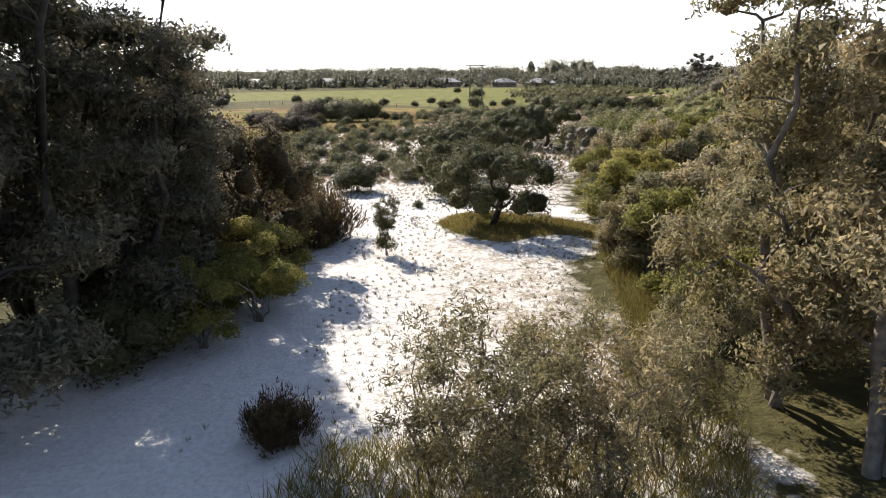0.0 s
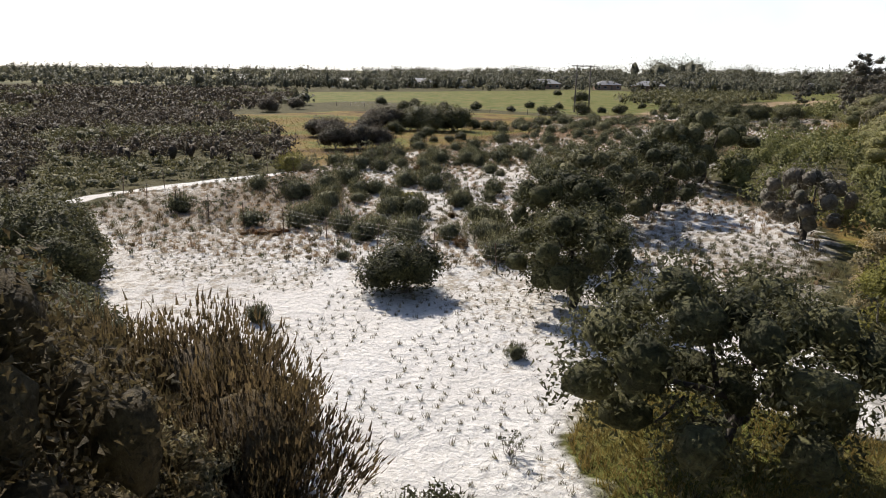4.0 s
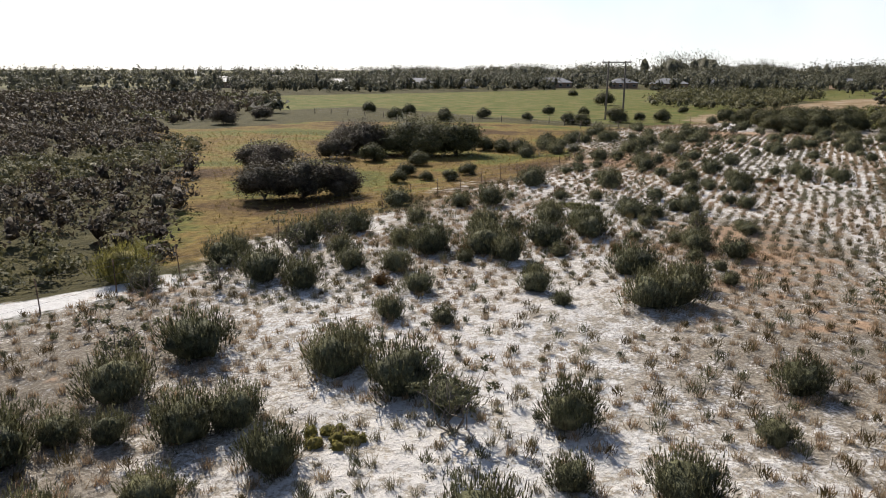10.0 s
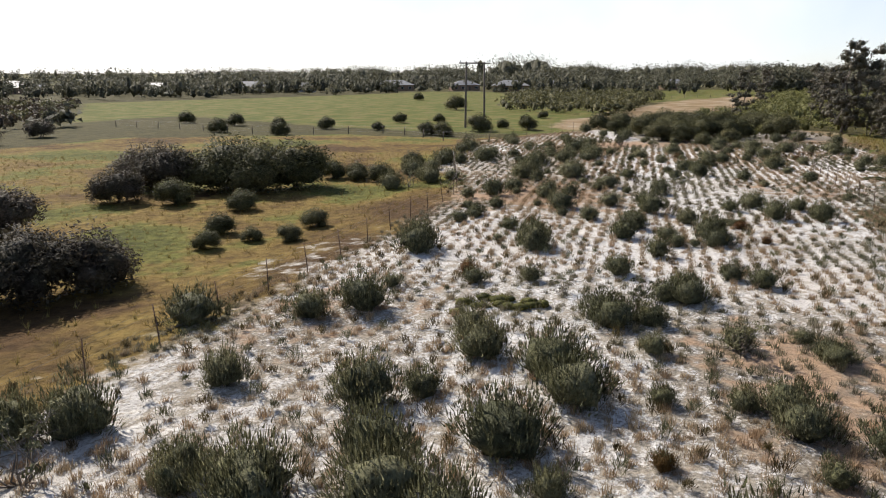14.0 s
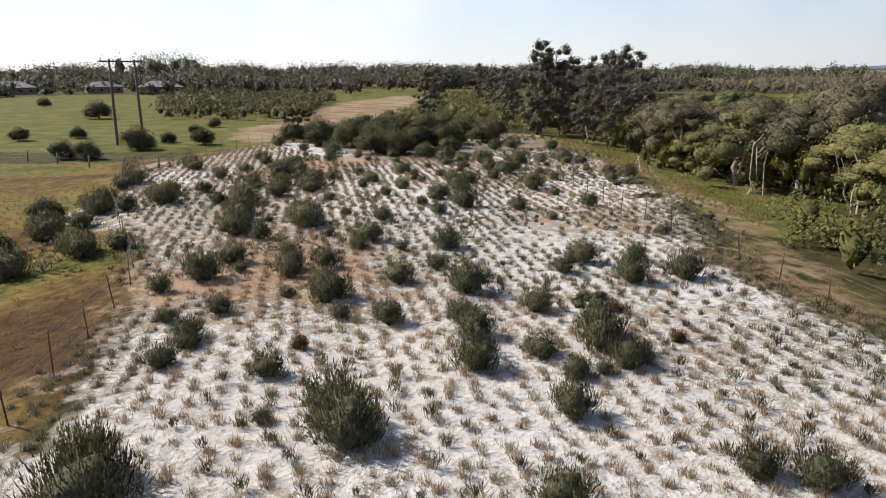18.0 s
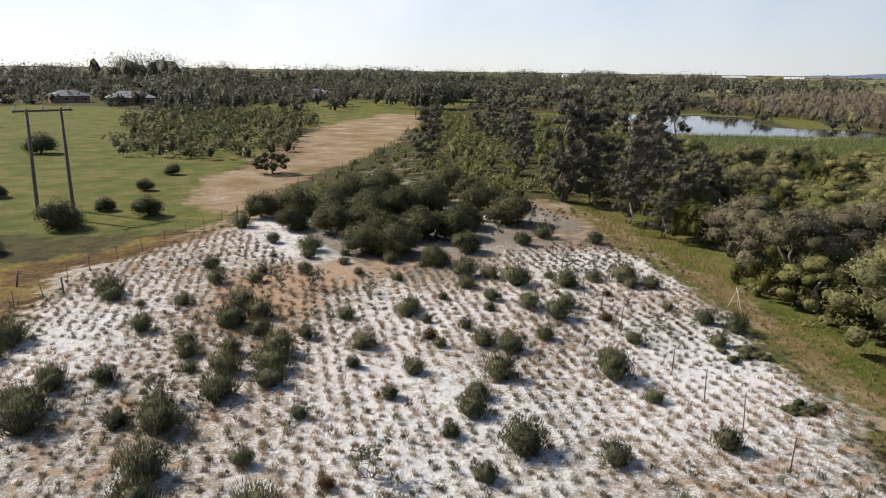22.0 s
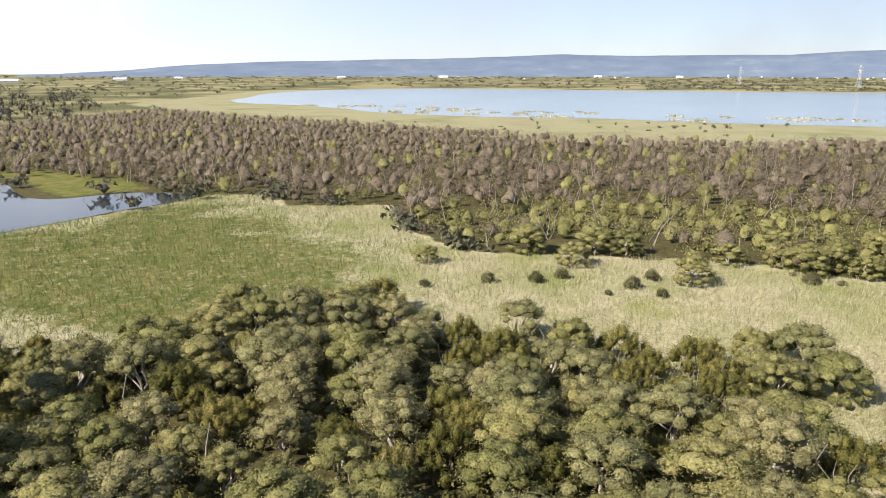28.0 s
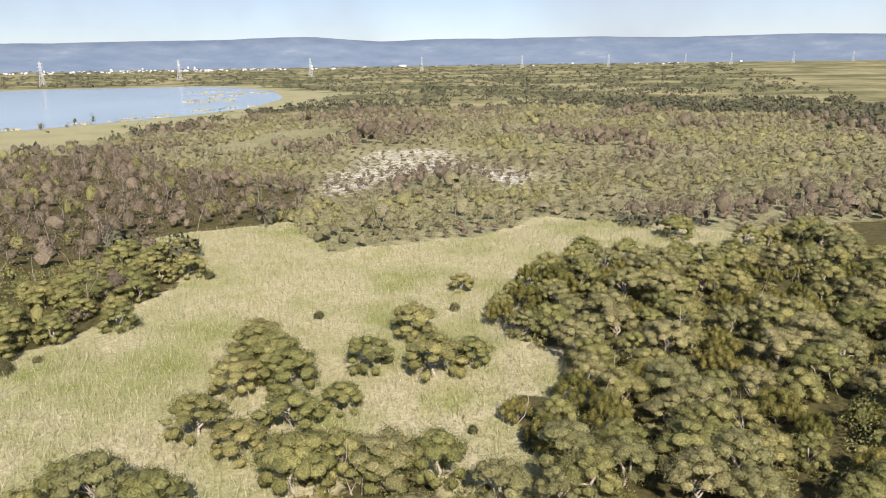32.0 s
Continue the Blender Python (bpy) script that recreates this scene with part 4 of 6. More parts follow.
SHRUB_BAND_C = [
    (-18.9, 76.8, 1.0), (-16.0, 77.1, 1.0), (0.6, 77.2, 1.9), (-12.9, 77.3, 1.3), (-8.5, 77.4, 0.9),
    (-14.7, 78.0, 1.4), (-4.2, 78.2, 1.0), (-10.1, 78.2, 0.7), (-0.1, 79.0, 0.6), (1.5, 79.1, 1.2),
    (3.1, 79.8, 0.6), (-11.8, 80.2, 1.0), (-9.9, 80.2, 1.1), (-4.3, 80.2, 0.7), (-17.4, 80.5, 1.3),
    (-0.3, 81.0, 1.4), (3.2, 81.8, 0.5), (-7.2, 81.8, 0.7), (-14.9, 82.1, 1.4), (-17.6, 82.2, 1.1),
    (-5.4, 82.3, 1.7), (-12.8, 82.5, 1.0), (-7.3, 82.8, 0.7), (-8.9, 83.2, 1.7), (2.5, 83.2, 0.6),
    (-6.4, 83.3, 1.6), (-3.2, 83.5, 0.7), (-9.0, 83.9, 2.0), (-15.0, 84.0, 1.7), (4.4, 84.0, 1.0),
]
SHRUB_BAND_D = [
    (-0.7, 84.1, 0.6), (-10.5, 84.4, 0.9), (-13.6, 84.9, 1.3), (-6.6, 84.9, 2.0), (-10.5, 85.0, 0.9),
    (3.0, 85.1, 1.0), (-3.8, 85.3, 1.5), (3.1, 86.0, 1.0), (2.3, 86.5, 0.7), (-14.7, 86.8, 1.3),
    (-13.4, 87.1, 1.4), (0.5, 87.1, 0.6), (-1.7, 87.3, 1.4), (-6.8, 87.9, 1.4), (-5.4, 88.3, 0.9),
    (6.2, 88.8, 0.7), (-1.8, 88.9, 1.4), (-10.5, 89.2, 1.1), (6.3, 89.3, 0.7), (4.0, 89.6, 0.9),
    (1.4, 90.0, 0.7), (4.1, 90.3, 0.9), (-3.5, 90.4, 1.2), (6.3, 90.5, 0.5), (-3.6, 92.0, 1.1),
    (2.3, 92.4, 0.9), (1.1, 92.5, 1.1), (0.9, 93.3, 1.1), (2.2, 93.3, 1.0), (-8.7, 94.5, 1.1),
]
SHRUB_BAND_E = [
    (4.5, 94.6, 1.1), (-12.6, 94.7, 1.3), (-7.0, 95.0, 1.4), (3.8, 95.0, 0.9), (4.7, 95.5, 1.0),
    (8.1, 96.0, 0.9), (0.3, 96.1, 0.6), (7.3, 96.9, 0.8), (-5.9, 97.6, 0.6), (-0.5, 97.7, 0.7),
    (-2.7, 97.9, 0.7), (3.2, 98.2, 0.9), (-2.8, 99.0, 0.8), (6.0, 101.0, 1.0), (8.2, 102.2, 0.4),
    (9.3, 102.3, 1.0), (7.5, 102.5, 0.7), (0.8, 102.7, 1.8), (9.7, 102.8, 0.7), (12.1, 102.9, 0.6),
    (-4.6, 103.0, 1.7), (9.6, 103.7, 1.4), (0.9, 103.9, 1.5), (-4.4, 104.4, 1.3), (5.6, 104.6, 1.1),
    (10.4, 104.8, 1.0), (6.0, 105.7, 0.9), (7.1, 106.8, 1.1), (17.8, 107.3, 1.3), (7.4, 108.1, 0.8),
]
SHRUB_BAND_F = [
    (15.6, 108.1, 1.2), (1.9, 108.6, 0.6), (5.3, 109.2, 0.9), (-1.9, 109.7, 0.7), (5.4, 109.8, 0.7),
    (18.3, 110.4, 0.9), (9.4, 110.5, 1.3), (4.1, 110.5, 0.6), (-0.9, 110.8, 0.7), (15.9, 111.3, 1.1),
    (-0.7, 111.4, 0.8), (10.0, 112.0, 1.0), (4.6, 112.7, 1.3), (23.5, 113.4, 0.6), (0.8, 113.4, 0.8),
    (5.1, 114.3, 0.8), (4.4, 116.2, 0.8), (6.3, 116.7, 1.0), (12.4, 116.7, 1.2), (4.9, 117.3, 1.0),
    (1.4, 117.8, 1.3), (14.4, 118.1, 1.0), (5.3, 118.6, 0.8), (8.9, 119.0, 0.7), (3.1, 119.5, 1.1),
    (10.0, 120.1, 1.0), (5.9, 120.4, 0.6), (5.6, 123.3, 1.0), (-5.3, 124.6, 2.0), (19.0, 125.0, 1.5),
]
SHRUB_BAND_G = [
    (26.4, 125.2, 0.7), (8.7, 125.2, 1.5), (-2.3, 125.4, 1.2), (4.8, 125.4, 1.4), (-0.5, 125.9, 1.0),
    (13.4, 126.5, 1.1), (-2.3, 126.5, 1.4), (5.4, 126.9, 1.3), (26.7, 127.7, 1.4), (19.1, 128.4, 1.1),
    (37.0, 128.5, 1.2), (6.1, 128.6, 1.4), (22.3, 130.6, 1.4), (-3.3, 131.4, 1.6), (-3.3, 132.5, 1.6),
    (24.7, 132.9, 1.1), (8.0, 133.7, 1.4), (24.1, 134.3, 1.0), (22.0, 135.2, 0.6), (30.1, 135.3, 1.3),
    (10.8, 135.4, 1.3), (1.3, 135.9, 1.2), (8.7, 135.9, 1.3), (3.6, 136.4, 1.4), (21.6, 136.4, 0.6),
    (22.2, 136.5, 0.8), (39.4, 136.5, 1.0), (24.6, 136.6, 0.7), (38.2, 137.1, 0.9), (29.8, 137.4, 1.2),
]
SHRUB_BAND_H = [
    (-0.1, 137.7, 1.8), (11.9, 137.8, 1.2), (3.9, 137.9, 1.3), (38.8, 138.3, 1.4), (14.7, 138.6, 1.4),
    (34.8, 139.6, 1.3), (4.9, 139.8, 0.9), (28.9, 139.9, 0.8), (23.1, 140.3, 1.1), (10.8, 140.7, 0.9),
    (23.8, 141.1, 0.9), (14.8, 141.6, 1.1), (32.3, 141.7, 1.5), (11.1, 141.8, 0.9), (14.0, 143.7, 1.9),
    (31.8, 143.9, 1.0), (15.8, 144.4, 1.2), (30.5, 145.0, 1.7), (9.7, 145.4, 1.1), (15.5, 146.5, 1.3),
    (3.7, 147.0, 1.4), (20.3, 147.3, 1.2), (45.4, 147.4, 1.2), (3.7, 147.9, 1.4), (18.5, 148.3, 0.9),
    (20.8, 148.6, 0.9), (12.7, 148.9, 0.8), (30.9, 149.8, 1.2), (39.7, 150.0, 1.2), (17.8, 150.9, 0.9),
]
SHRUB_BAND_I = [
    (43.1, 151.2, 2.0), (9.3, 151.9, 1.1), (15.6, 152.1, 1.1), (9.3, 153.4, 1.3), (24.2, 156.8, 1.5),
    (22.8, 161.1, 1.0), (22.5, 168.0, 1.7), (0.6, 138.8, 1.4), (-0.2, 136.3, 1.2), (-2.6, 127.6, 1.2), (3.5, 138.9, 1.1), (-4.0, 124.4, 1.2),
    (-1.5, 132.9, 1.1), (2.6, 145.2, 1.2), (-0.8, 135.4, 1.0), (6.8, 130.6, 1.6), (4.9, 120.4, 0.6), (5.0, 140.7, 1.0), (9.1, 126.1, 1.6), (13.7, 136.9, 1.3), (8.2, 135.0, 1.1),
]
ridge_rng = np.random.RandomState(5)
FAR_ROWS = [(-3, 106), (8, 100), (22, 118), (36, 128), (42, 140), (30, 148), (24, 158), (12, 156), (3, 134)]
RIDGE_SHRUBS = [s for band in (SHRUB_BAND_A, SHRUB_BAND_B, SHRUB_BAND_C, SHRUB_BAND_D, SHRUB_BAND_E, SHRUB_BAND_F, SHRUB_BAND_G, SHRUB_BAND_H, SHRUB_BAND_I) for s in band]
RIDGE_SHRUBS += [(x, y, ridge_rng.uniform(0.45, 1.0)) for x, y in scattered(FAR_ROWS, 2.6, 43, 85, keep=lambda a, b: all(math.hypot(a - s[0], b - s[1]) > 1.5 for s in RIDGE_SHRUBS) and noise.noise((a * 0.1, b * 0.1, 21.0)) > -0.1)]
for x, y, h in RIDGE_SHRUBS:
    h = max(h, 0.45)
    if h > 2.0:
        plant("dark_shrub", x, y, h * 1.05, "broad olive leafy shrub standing alone on white sand", "shrubs on the sand ridge", 1.25)
    elif ridge_rng.random() < 0.14 and h < 1.5:
        plant("open_heath", x, y, h * 1.1, "sparse twiggy grey shrub on pale sand", "shrubs on the sand ridge", 1.0)
    elif ridge_rng.random() < 0.14 and h < 0.85:
        plant("rusty_heath", x, y, h * 0.8, "small half-dead rusty heath shrub on sand", "shrubs on the sand ridge", 1.2)
    else:
        plant("heath", x, y, min(h, 1.45), "bushy grey-green heath shrub on pale sand", "shrubs on the sand ridge", ridge_rng.uniform(1.1, 1.35))

low_rng, low = np.random.RandomState(41), []
for x, y in scattered(SAND, 0.85, 42, keep=lambda a, b: 49 < b < 160 and noise.noise((a * 0.11, b * 0.11, 6.0)) > (-0.25 if b < 100 else 0.05)):
    h, n = low_rng.uniform(0.22, 0.55), 64
    d = np.c_[low_rng.normal(0, 0.42, (n, 2)), np.ones(n)]
    base = np.c_[low_rng.normal(0, 0.2 * h, (n, 2)), low_rng.uniform(0, 0.45, n) * h] + np.array([x, y, float(land_height(x, y))])
    tip = base + unit(d) * h * low_rng.uniform(0.4, 0.7, (n, 1))
    side = unit(np.cross(d, low_rng.normal(size=(n, 3)))) * 0.01
    low.append((np.stack([base, (base + tip) / 2 + side, tip, (base + tip) / 2 - side], 1).reshape(-1, 3), quad_faces(n)))
stuff("low_heath", low[::2], LEAF_GREY, "low grey heath plants scattered on pale sand", "shrubs")
stuff("low_brown_heath", low[1::2], LEAF_BUSH, "low brownish heath plants scattered on sand", "shrubs")

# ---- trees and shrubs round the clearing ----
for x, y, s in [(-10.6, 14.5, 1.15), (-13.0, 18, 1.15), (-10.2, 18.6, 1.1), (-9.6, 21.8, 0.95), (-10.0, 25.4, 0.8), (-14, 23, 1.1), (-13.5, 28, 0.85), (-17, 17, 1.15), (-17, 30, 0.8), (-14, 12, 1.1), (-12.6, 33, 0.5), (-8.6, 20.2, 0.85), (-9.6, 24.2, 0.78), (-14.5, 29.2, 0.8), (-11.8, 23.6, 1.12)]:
    plant("dark_gum", x, y, s, "tall gum tree with shade-toned leaves, dark stems and dense crown", "trees beside the sandy track")
for x, y, s in [(9.2, 13.2, 1.0), (8.6, 16.6, 0.9), (10.5, 20, 0.8), (11.8, 14.5, 1.05), (14, 18, 0.8), (16, 25, 0.75), (13, 23, 0.7)]:
    plant("near_gum", x, y, s, "tall gum tree with pale limbs and olive-brown leaves", "trees beside the sandy track")
for x, y, s in [(8.0, 31.6, 0.85), (8.5, 27.4, 0.9), (8.6, 23.8, 0.9), (8.8, 20.5, 0.75), (12, 30.7, 1.1), (12.3, 40.4, 1.15), (14.8, 39.5, 1.15), (18, 40, 1.3), (15, 34, 1.2), (10, 35, 0.9), (17, 46, 1.2), (20, 50, 1.2), (16.5, 53, 1.0), (18, 58, 1.05), (21, 44, 1.2), (7.4, 28.6, 0.58), (8.6, 33.6, 0.6), (9.2, 41.5, 0.75), (8.9, 38.2, 0.62), (10.6, 37.4, 0.8), (9.9, 44, 0.8), (11.6, 45.2, 0.9), (13.6, 43.2, 1.0), (-6.3, 31.4, 0.5), (-6.9, 28.4, 0.5)]:
    plant("near_wattle", x, y, s, "dense yellow-green wattle tree at the track edge", "wattles beside the sandy track")
for x, y, s in [(-0.2, 12.4, 0.95), (1.4, 12.0, 1.05), (2.4, 12.8, 1.0), (3.4, 12.2, 1.0), (4.6, 13.2, 0.95), (5.8, 14.6, 0.95), (0.8, 11.2, 0.8)]:
    plant("sapling", x, y, s, "young olive wattle sapling in dry golden grass", "saplings beside the sandy track")
for x, y, h in [(-6.0, 33.2, 2.8), (-8.2, 32.4, 2.7), (-9.8, 34.6, 2.9), (-7.8, 35.4, 2.9), (-5.5, 31.6, 1.9), (-7.6, 27.6, 2.5), (-9.2, 29.6, 2.7), (-3.6, 14.5, 1.25), (-10.5, 31.5, 2.6), (-11.5, 36, 2.5)]:
    plant("tall_heath", x, y, h, "tall bushy heath shrub with brown-green upright sprays", "tall shrubs beside the sandy track", 1.15)
for x, y, h in [(-6.7, 29.6, 1.9), (-20.5, 78.2, 1.7)]:
    plant("yellow_heath", x, y, h, "bright yellow-green bushy shrub", "", 1.2)
for x, y, s in [(-5.9, 22.2, 0.62), (-6.6, 24.8, 0.66), (-7.2, 20.2, 0.6), (-6.2, 26.6, 0.5)]:
    plant("near_wattle", x, y, s, "yellow-olive leafy wattle bush under dark gums", "tall shrubs beside the sandy track", 1.15, v=1)
for x, y, h in [(-8.6, 21.6, 2.6), (-9.0, 18.6, 2.8), (-9.8, 25.8, 2.8), (-10.5, 22.5, 2.6), (-19.6, 47.0, 3.2), (-21.5, 49, 3.0), (-22, 46, 3.1), (-17.5, 44.5, 2.4), (-24.5, 50, 2.8), (-14.5, 40.5, 1.8), (-12.8, 38.5, 2.2), (-16, 41, 2.4), (-19, 42, 2.6), (-14, 36.5, 2.6)]:
    plant("dark_shrub", x, y, h, "dense dark leafy shrub at the sand's edge", "tall shrubs beside the sandy track", 1.15)
plant("dark_sapling", -2.3, 30.3, 0.66, "slender dark sapling standing alone on white sand", "", 0.75)


def spreading_tree(x, y, height, width, seed, leaf, label, dense=1800):
    """A low tree with a forking trunk and a broad crown of leaf clumps."""
    rng = np.random.RandomState(seed)
    u = rng.uniform
    root = new("spreading_tree")
    root.location = (x, y, float(land_height(x, y)) - 0.05)
    r, lobes = width / 2, []
    for i in range(30):
        a, d = i * 2.4 + u(-0.3, 0.3), r * math.sqrt((i + 0.5) / 38)
        low = 0.45 if i % 3 == 0 else 0.8 if i % 3 == 1 and i > 14 else 1.0
        lobes.append((math.cos(a) * d, math.sin(a) * d, height * low * (0.84 - 0.34 * (d / r) ** 2) * u(0.85, 1.02), u(0.2, 0.3) * r * 1.2, u(0.2, 0.3) * r * 1.2, height * u(0.14, 0.22)))
    part("trunk", limb_mesh("trunk", [bent(rng, (0, 0, -0.3), (0.15 * r, 0.1, height * 0.33), height * 0.045, height * 0.03, 4, 0.05)], 8), BARK_DARK, root)
    for l in lobes[::4]:
        part("branch", limb_mesh("branch", [bent(rng, (0.12 * r, 0.08, height * u(0.18, 0.33)), (l[0] * 0.95, l[1] * 0.95, l[2]), height * 0.02, 0.02, 5, 0.1)], 6), BARK_DARK, root)
    part("crown", crown_mesh("crown", rng, lobes, dense * 2, 0.14, 0.07, core=0.5, spread=0.3, under=-0.8, round_off=0.6), leaf, root)
    return tagged(root, label, "tree")


spreading_tree(2.75, 35.6, 4.7, 6.4, 1, LEAF_DARK, "dark low spreading tree in grass beside white sand", 6500)
spreading_tree(-8.0, 28.6, 6.6, 5.6, 12, LEAF_BUSH, "dense brown-leaved tree at the edge of the dark gums", 6500)
spreading_tree(0.5, 45.4, 4.0, 4.6, 2, LEAF_DARK, "dark round-topped tree with slender stems", 3600)
spreading_tree(0.7, 52.6, 4.3, 5.4, 8, LEAF_DARK, "bushy dark tree with olive new growth", 4600)
spreading_tree(2.6, 59.6, 4.8, 6.4, 3, LEAF_DARK, "dense dark tree with low spreading crown", 4600)
spreading_tree(6.2, 64.0, 4.6, 5.4, 4, LEAF_DARK, "dense dark tree at the ridge edge", 3000)
spreading_tree(11.4, 77.0, 6.0, 8.6, 5, LEAF_DARK, "broad dark tree shading pale sand", 4600)
spreading_tree(8.6, 74.5, 4.8, 5.0, 9, LEAF_DARK, "dark rounded tree at the ridge edge", 2600)
spreading_tree(12.5, 58.6, 4.1, 4.6, 6, LEAF_GUM, "half-bare grey tree with twisted limbs", 1300)
spreading_tree(37.9, 202.5, 3.4, 5.5, 7, LEAF_DARK, "lone low spreading tree on the bare field", 1800)

# ---- dark shrubs on the golden flat and in the paddock: x, y, height ----
for x, y, h in [(-20, 99, 3.2), (-22.5, 98, 3.0), (-18.2, 100.5, 2.8), (-24, 121, 2.7), (-26.5, 111, 3.0), (-28.5, 112.5, 2.8), (-22, 126, 3.9), (-24, 128, 3.7), (-15, 125, 4.2), (-17.5, 126, 4.4), (-12.5, 126.5, 4.0), (-20, 120, 1.9), (-10, 131, 1.8),
                (-8, 131, 1.5), (-3, 137, 1.6), (-6, 129, 1.7), (-13, 108.5, 0.9), (-15, 110.5, 1.3), (-10, 111.5, 1.2), (-15, 117.5, 1.5), (-15, 107, 1.1), (-11, 108, 1.0), (-8, 129.5, 1.2), (-55, 164, 3.5), (-53, 176, 2.8)]:
    plant("brown_shrub" if h > 2.6 and x < -18 else "dark_shrub", x, y, h, "dense grey-brown shrub on golden wet grass", "shrubs on the golden flat", 1.2)
for x, y, h in [(13, 243, 4.0), (9.2, 178, 3.0), (17, 180, 2.3), (3, 171, 2.2), (1, 173, 2.2), (14, 185, 1.6), (5, 199, 1.8), (8, 307, 2.8), (-2, 199, 2.0), (-14, 186, 2.2), (-22, 190, 2.0), (-30, 196, 2.4), (-6, 182, 1.6), (-40, 204, 2.4), (20, 196, 1.6), (26, 208, 1.7), (-20, 176, 2.2), (-30, 182, 2.4)]:
    plant("dark_shrub", x, y, h, "rounded dark shrub in the green paddock", "shrubs in the paddock", 1.15)

# ---- clump of tall shrubs at the end of the ridge ----
for x, y, h in [(25.5, 171, 2.6), (29, 171, 3.1), (28.4, 161.5, 3.0), (27.4, 154.2, 2.6), (29.4, 152.8, 2.7), (33.5, 156, 3.0), (36.5, 155, 2.7), (37.5, 166, 3.1), (34, 166, 2.9), (33, 172, 2.7), (44, 157, 3.2), (45.5, 164, 3.0),
                (34.5, 150.5, 1.8), (40.5, 166, 3.1), (41, 184, 2.4), (46, 184, 2.6), (53, 180, 3.0), (31.3, 161, 2.8), (39.5, 158, 2.6), (36, 174, 3.0), (36.3, 169, 2.7), (31.5, 168.5, 2.6), (43.5, 170, 3.0), (47.5, 164, 2.6), (30.4, 148.6, 1.6), (50, 172, 2.8), (40, 176, 2.6), (30.5, 157, 2.7), (26, 165, 2.3)]:
    plant("dark_shrub", x, y, h, "tall dense dark shrub on the sandy ridge end", "shrub clump on the ridge", 1.2)

# ---- gums along the ridge ----
for x, y, s in [(58, 165, 1.02), (60.5, 163, 0.9), (55.5, 153, 0.75), (54, 147.5, 0.62), (57, 147, 0.58), (66, 167, 0.85), (71, 165, 0.95), (80, 169, 1.0), (61, 198, 0.8), (87, 211, 0.8), (102, 241, 0.85), (82, 229, 0.8), (60, 148, 0.6), (64, 160, 0.8), (74, 178, 0.75), (95, 226, 0.75), (68, 185, 0.7), (78, 196, 0.75)]:
    plant("gum", x, y, s, "grey gum tree with open drooping crown", "gums along the ridge")

# ---- wetland wood beside the ridge and below the camera's turn ----
WOOD_EAST = [(40.5, 118.5), (43, 127), (45, 133), (53, 140), (57, 150), (66, 160), (80, 172), (99, 181), (98, 165), (98, 157), (110, 149), (115, 136), (105, 132), (102, 124), (105, 116), (98, 111), (91, 105.5), (95.5, 100), (96, 93.5), (88, 91.5), (84.5, 95), (76.6, 100.5), (73, 96.5), (78, 90), (79, 82), (70, 79), (63, 83), (58, 80), (44, 96), (38, 108)]
WOOD_SOUTH = [(60, 54), (70, 47), (75, 41), (75, 28), (70, 11), (60, 8), (46, 0), (37, -20), (24, -28), (20, 0), (21, 40), (24, 66), (29, 86), (36, 104), (44, 96), (58, 79), (66, 66), (61, 59)]
wood_rng = np.random.RandomState(11)
for poly, gap, seed in ((WOOD_EAST, 3.4, 3), (WOOD_SOUTH, 3.6, 4)):
    for x, y in scattered(poly, gap, seed, ragged=2.5):
        q = wood_rng.random()
        s = wood_rng.uniform(0.66, 1.1) * (1.12 if poly is WOOD_EAST else 1.0)
        if q < 0.42:
            plant("wetland_tree", x, y, s, "olive-green wetland tree with rounded crown", "wetland wood", wood_rng.uniform(1.0, 1.3))
        elif q < 0.68:
            plant("sage_tree", x, y, s * 1.08, "grey-olive paperbark tree with pale forked stems", "wetland wood", wood_rng.uniform(1.0, 1.25))
        else:
            plant("wattle", x, y, s * 0.92, "yellow-green feathery wetland wattle", "wetland wood", wood_rng.uniform(1.05, 1.35))
for x, y, s in [(44.6, 119, 1.4), (46.4, 116.8, 1.65), (54, 129, 1.35), (50.6, 131.4, 1.2), (49.2, 136.2, 1.3), (47, 131.6, 1.3), (47.6, 124.5, 1.3), (48.8, 113.5, 1.5), (52.5, 123, 1.3)]:
    plant("brown_tree", x, y, s, "tall grey-brown paperbark tree at the wood's edge", "wetland wood", 1.1)
under = []
for poly, seed in ((WOOD_EAST, 53), (WOOD_SOUTH, 54)):
    for x, y in scattered(poly, 2.9, seed, ragged=3.0):
        under.append(far_clump(wood_rng, x, y, -0.6, wood_rng.uniform(1.1, 1.7), wood_rng.uniform(0.9, 1.9), 50, 0.36))
stuff("wood_understorey", under, LEAF_WET, "bushy olive undergrowth between wetland trees", "shrubs")
# the wood's edge on the far side of the reed bed
REED_EDGE = [(132, 84), (124, 69), (121, 61), (126, 53), (126, 41), (139, 25), (150, 34), (142, 52), (140, 64), (144, 86)]
for x, y in scattered(REED_EDGE, 4.3, 55):
    plant("wetland_tree", x, y, wood_rng.uniform(0.6, 0.95), "rounded olive tree at the far edge of the reeds", "trees along the reed bed", 1.4)
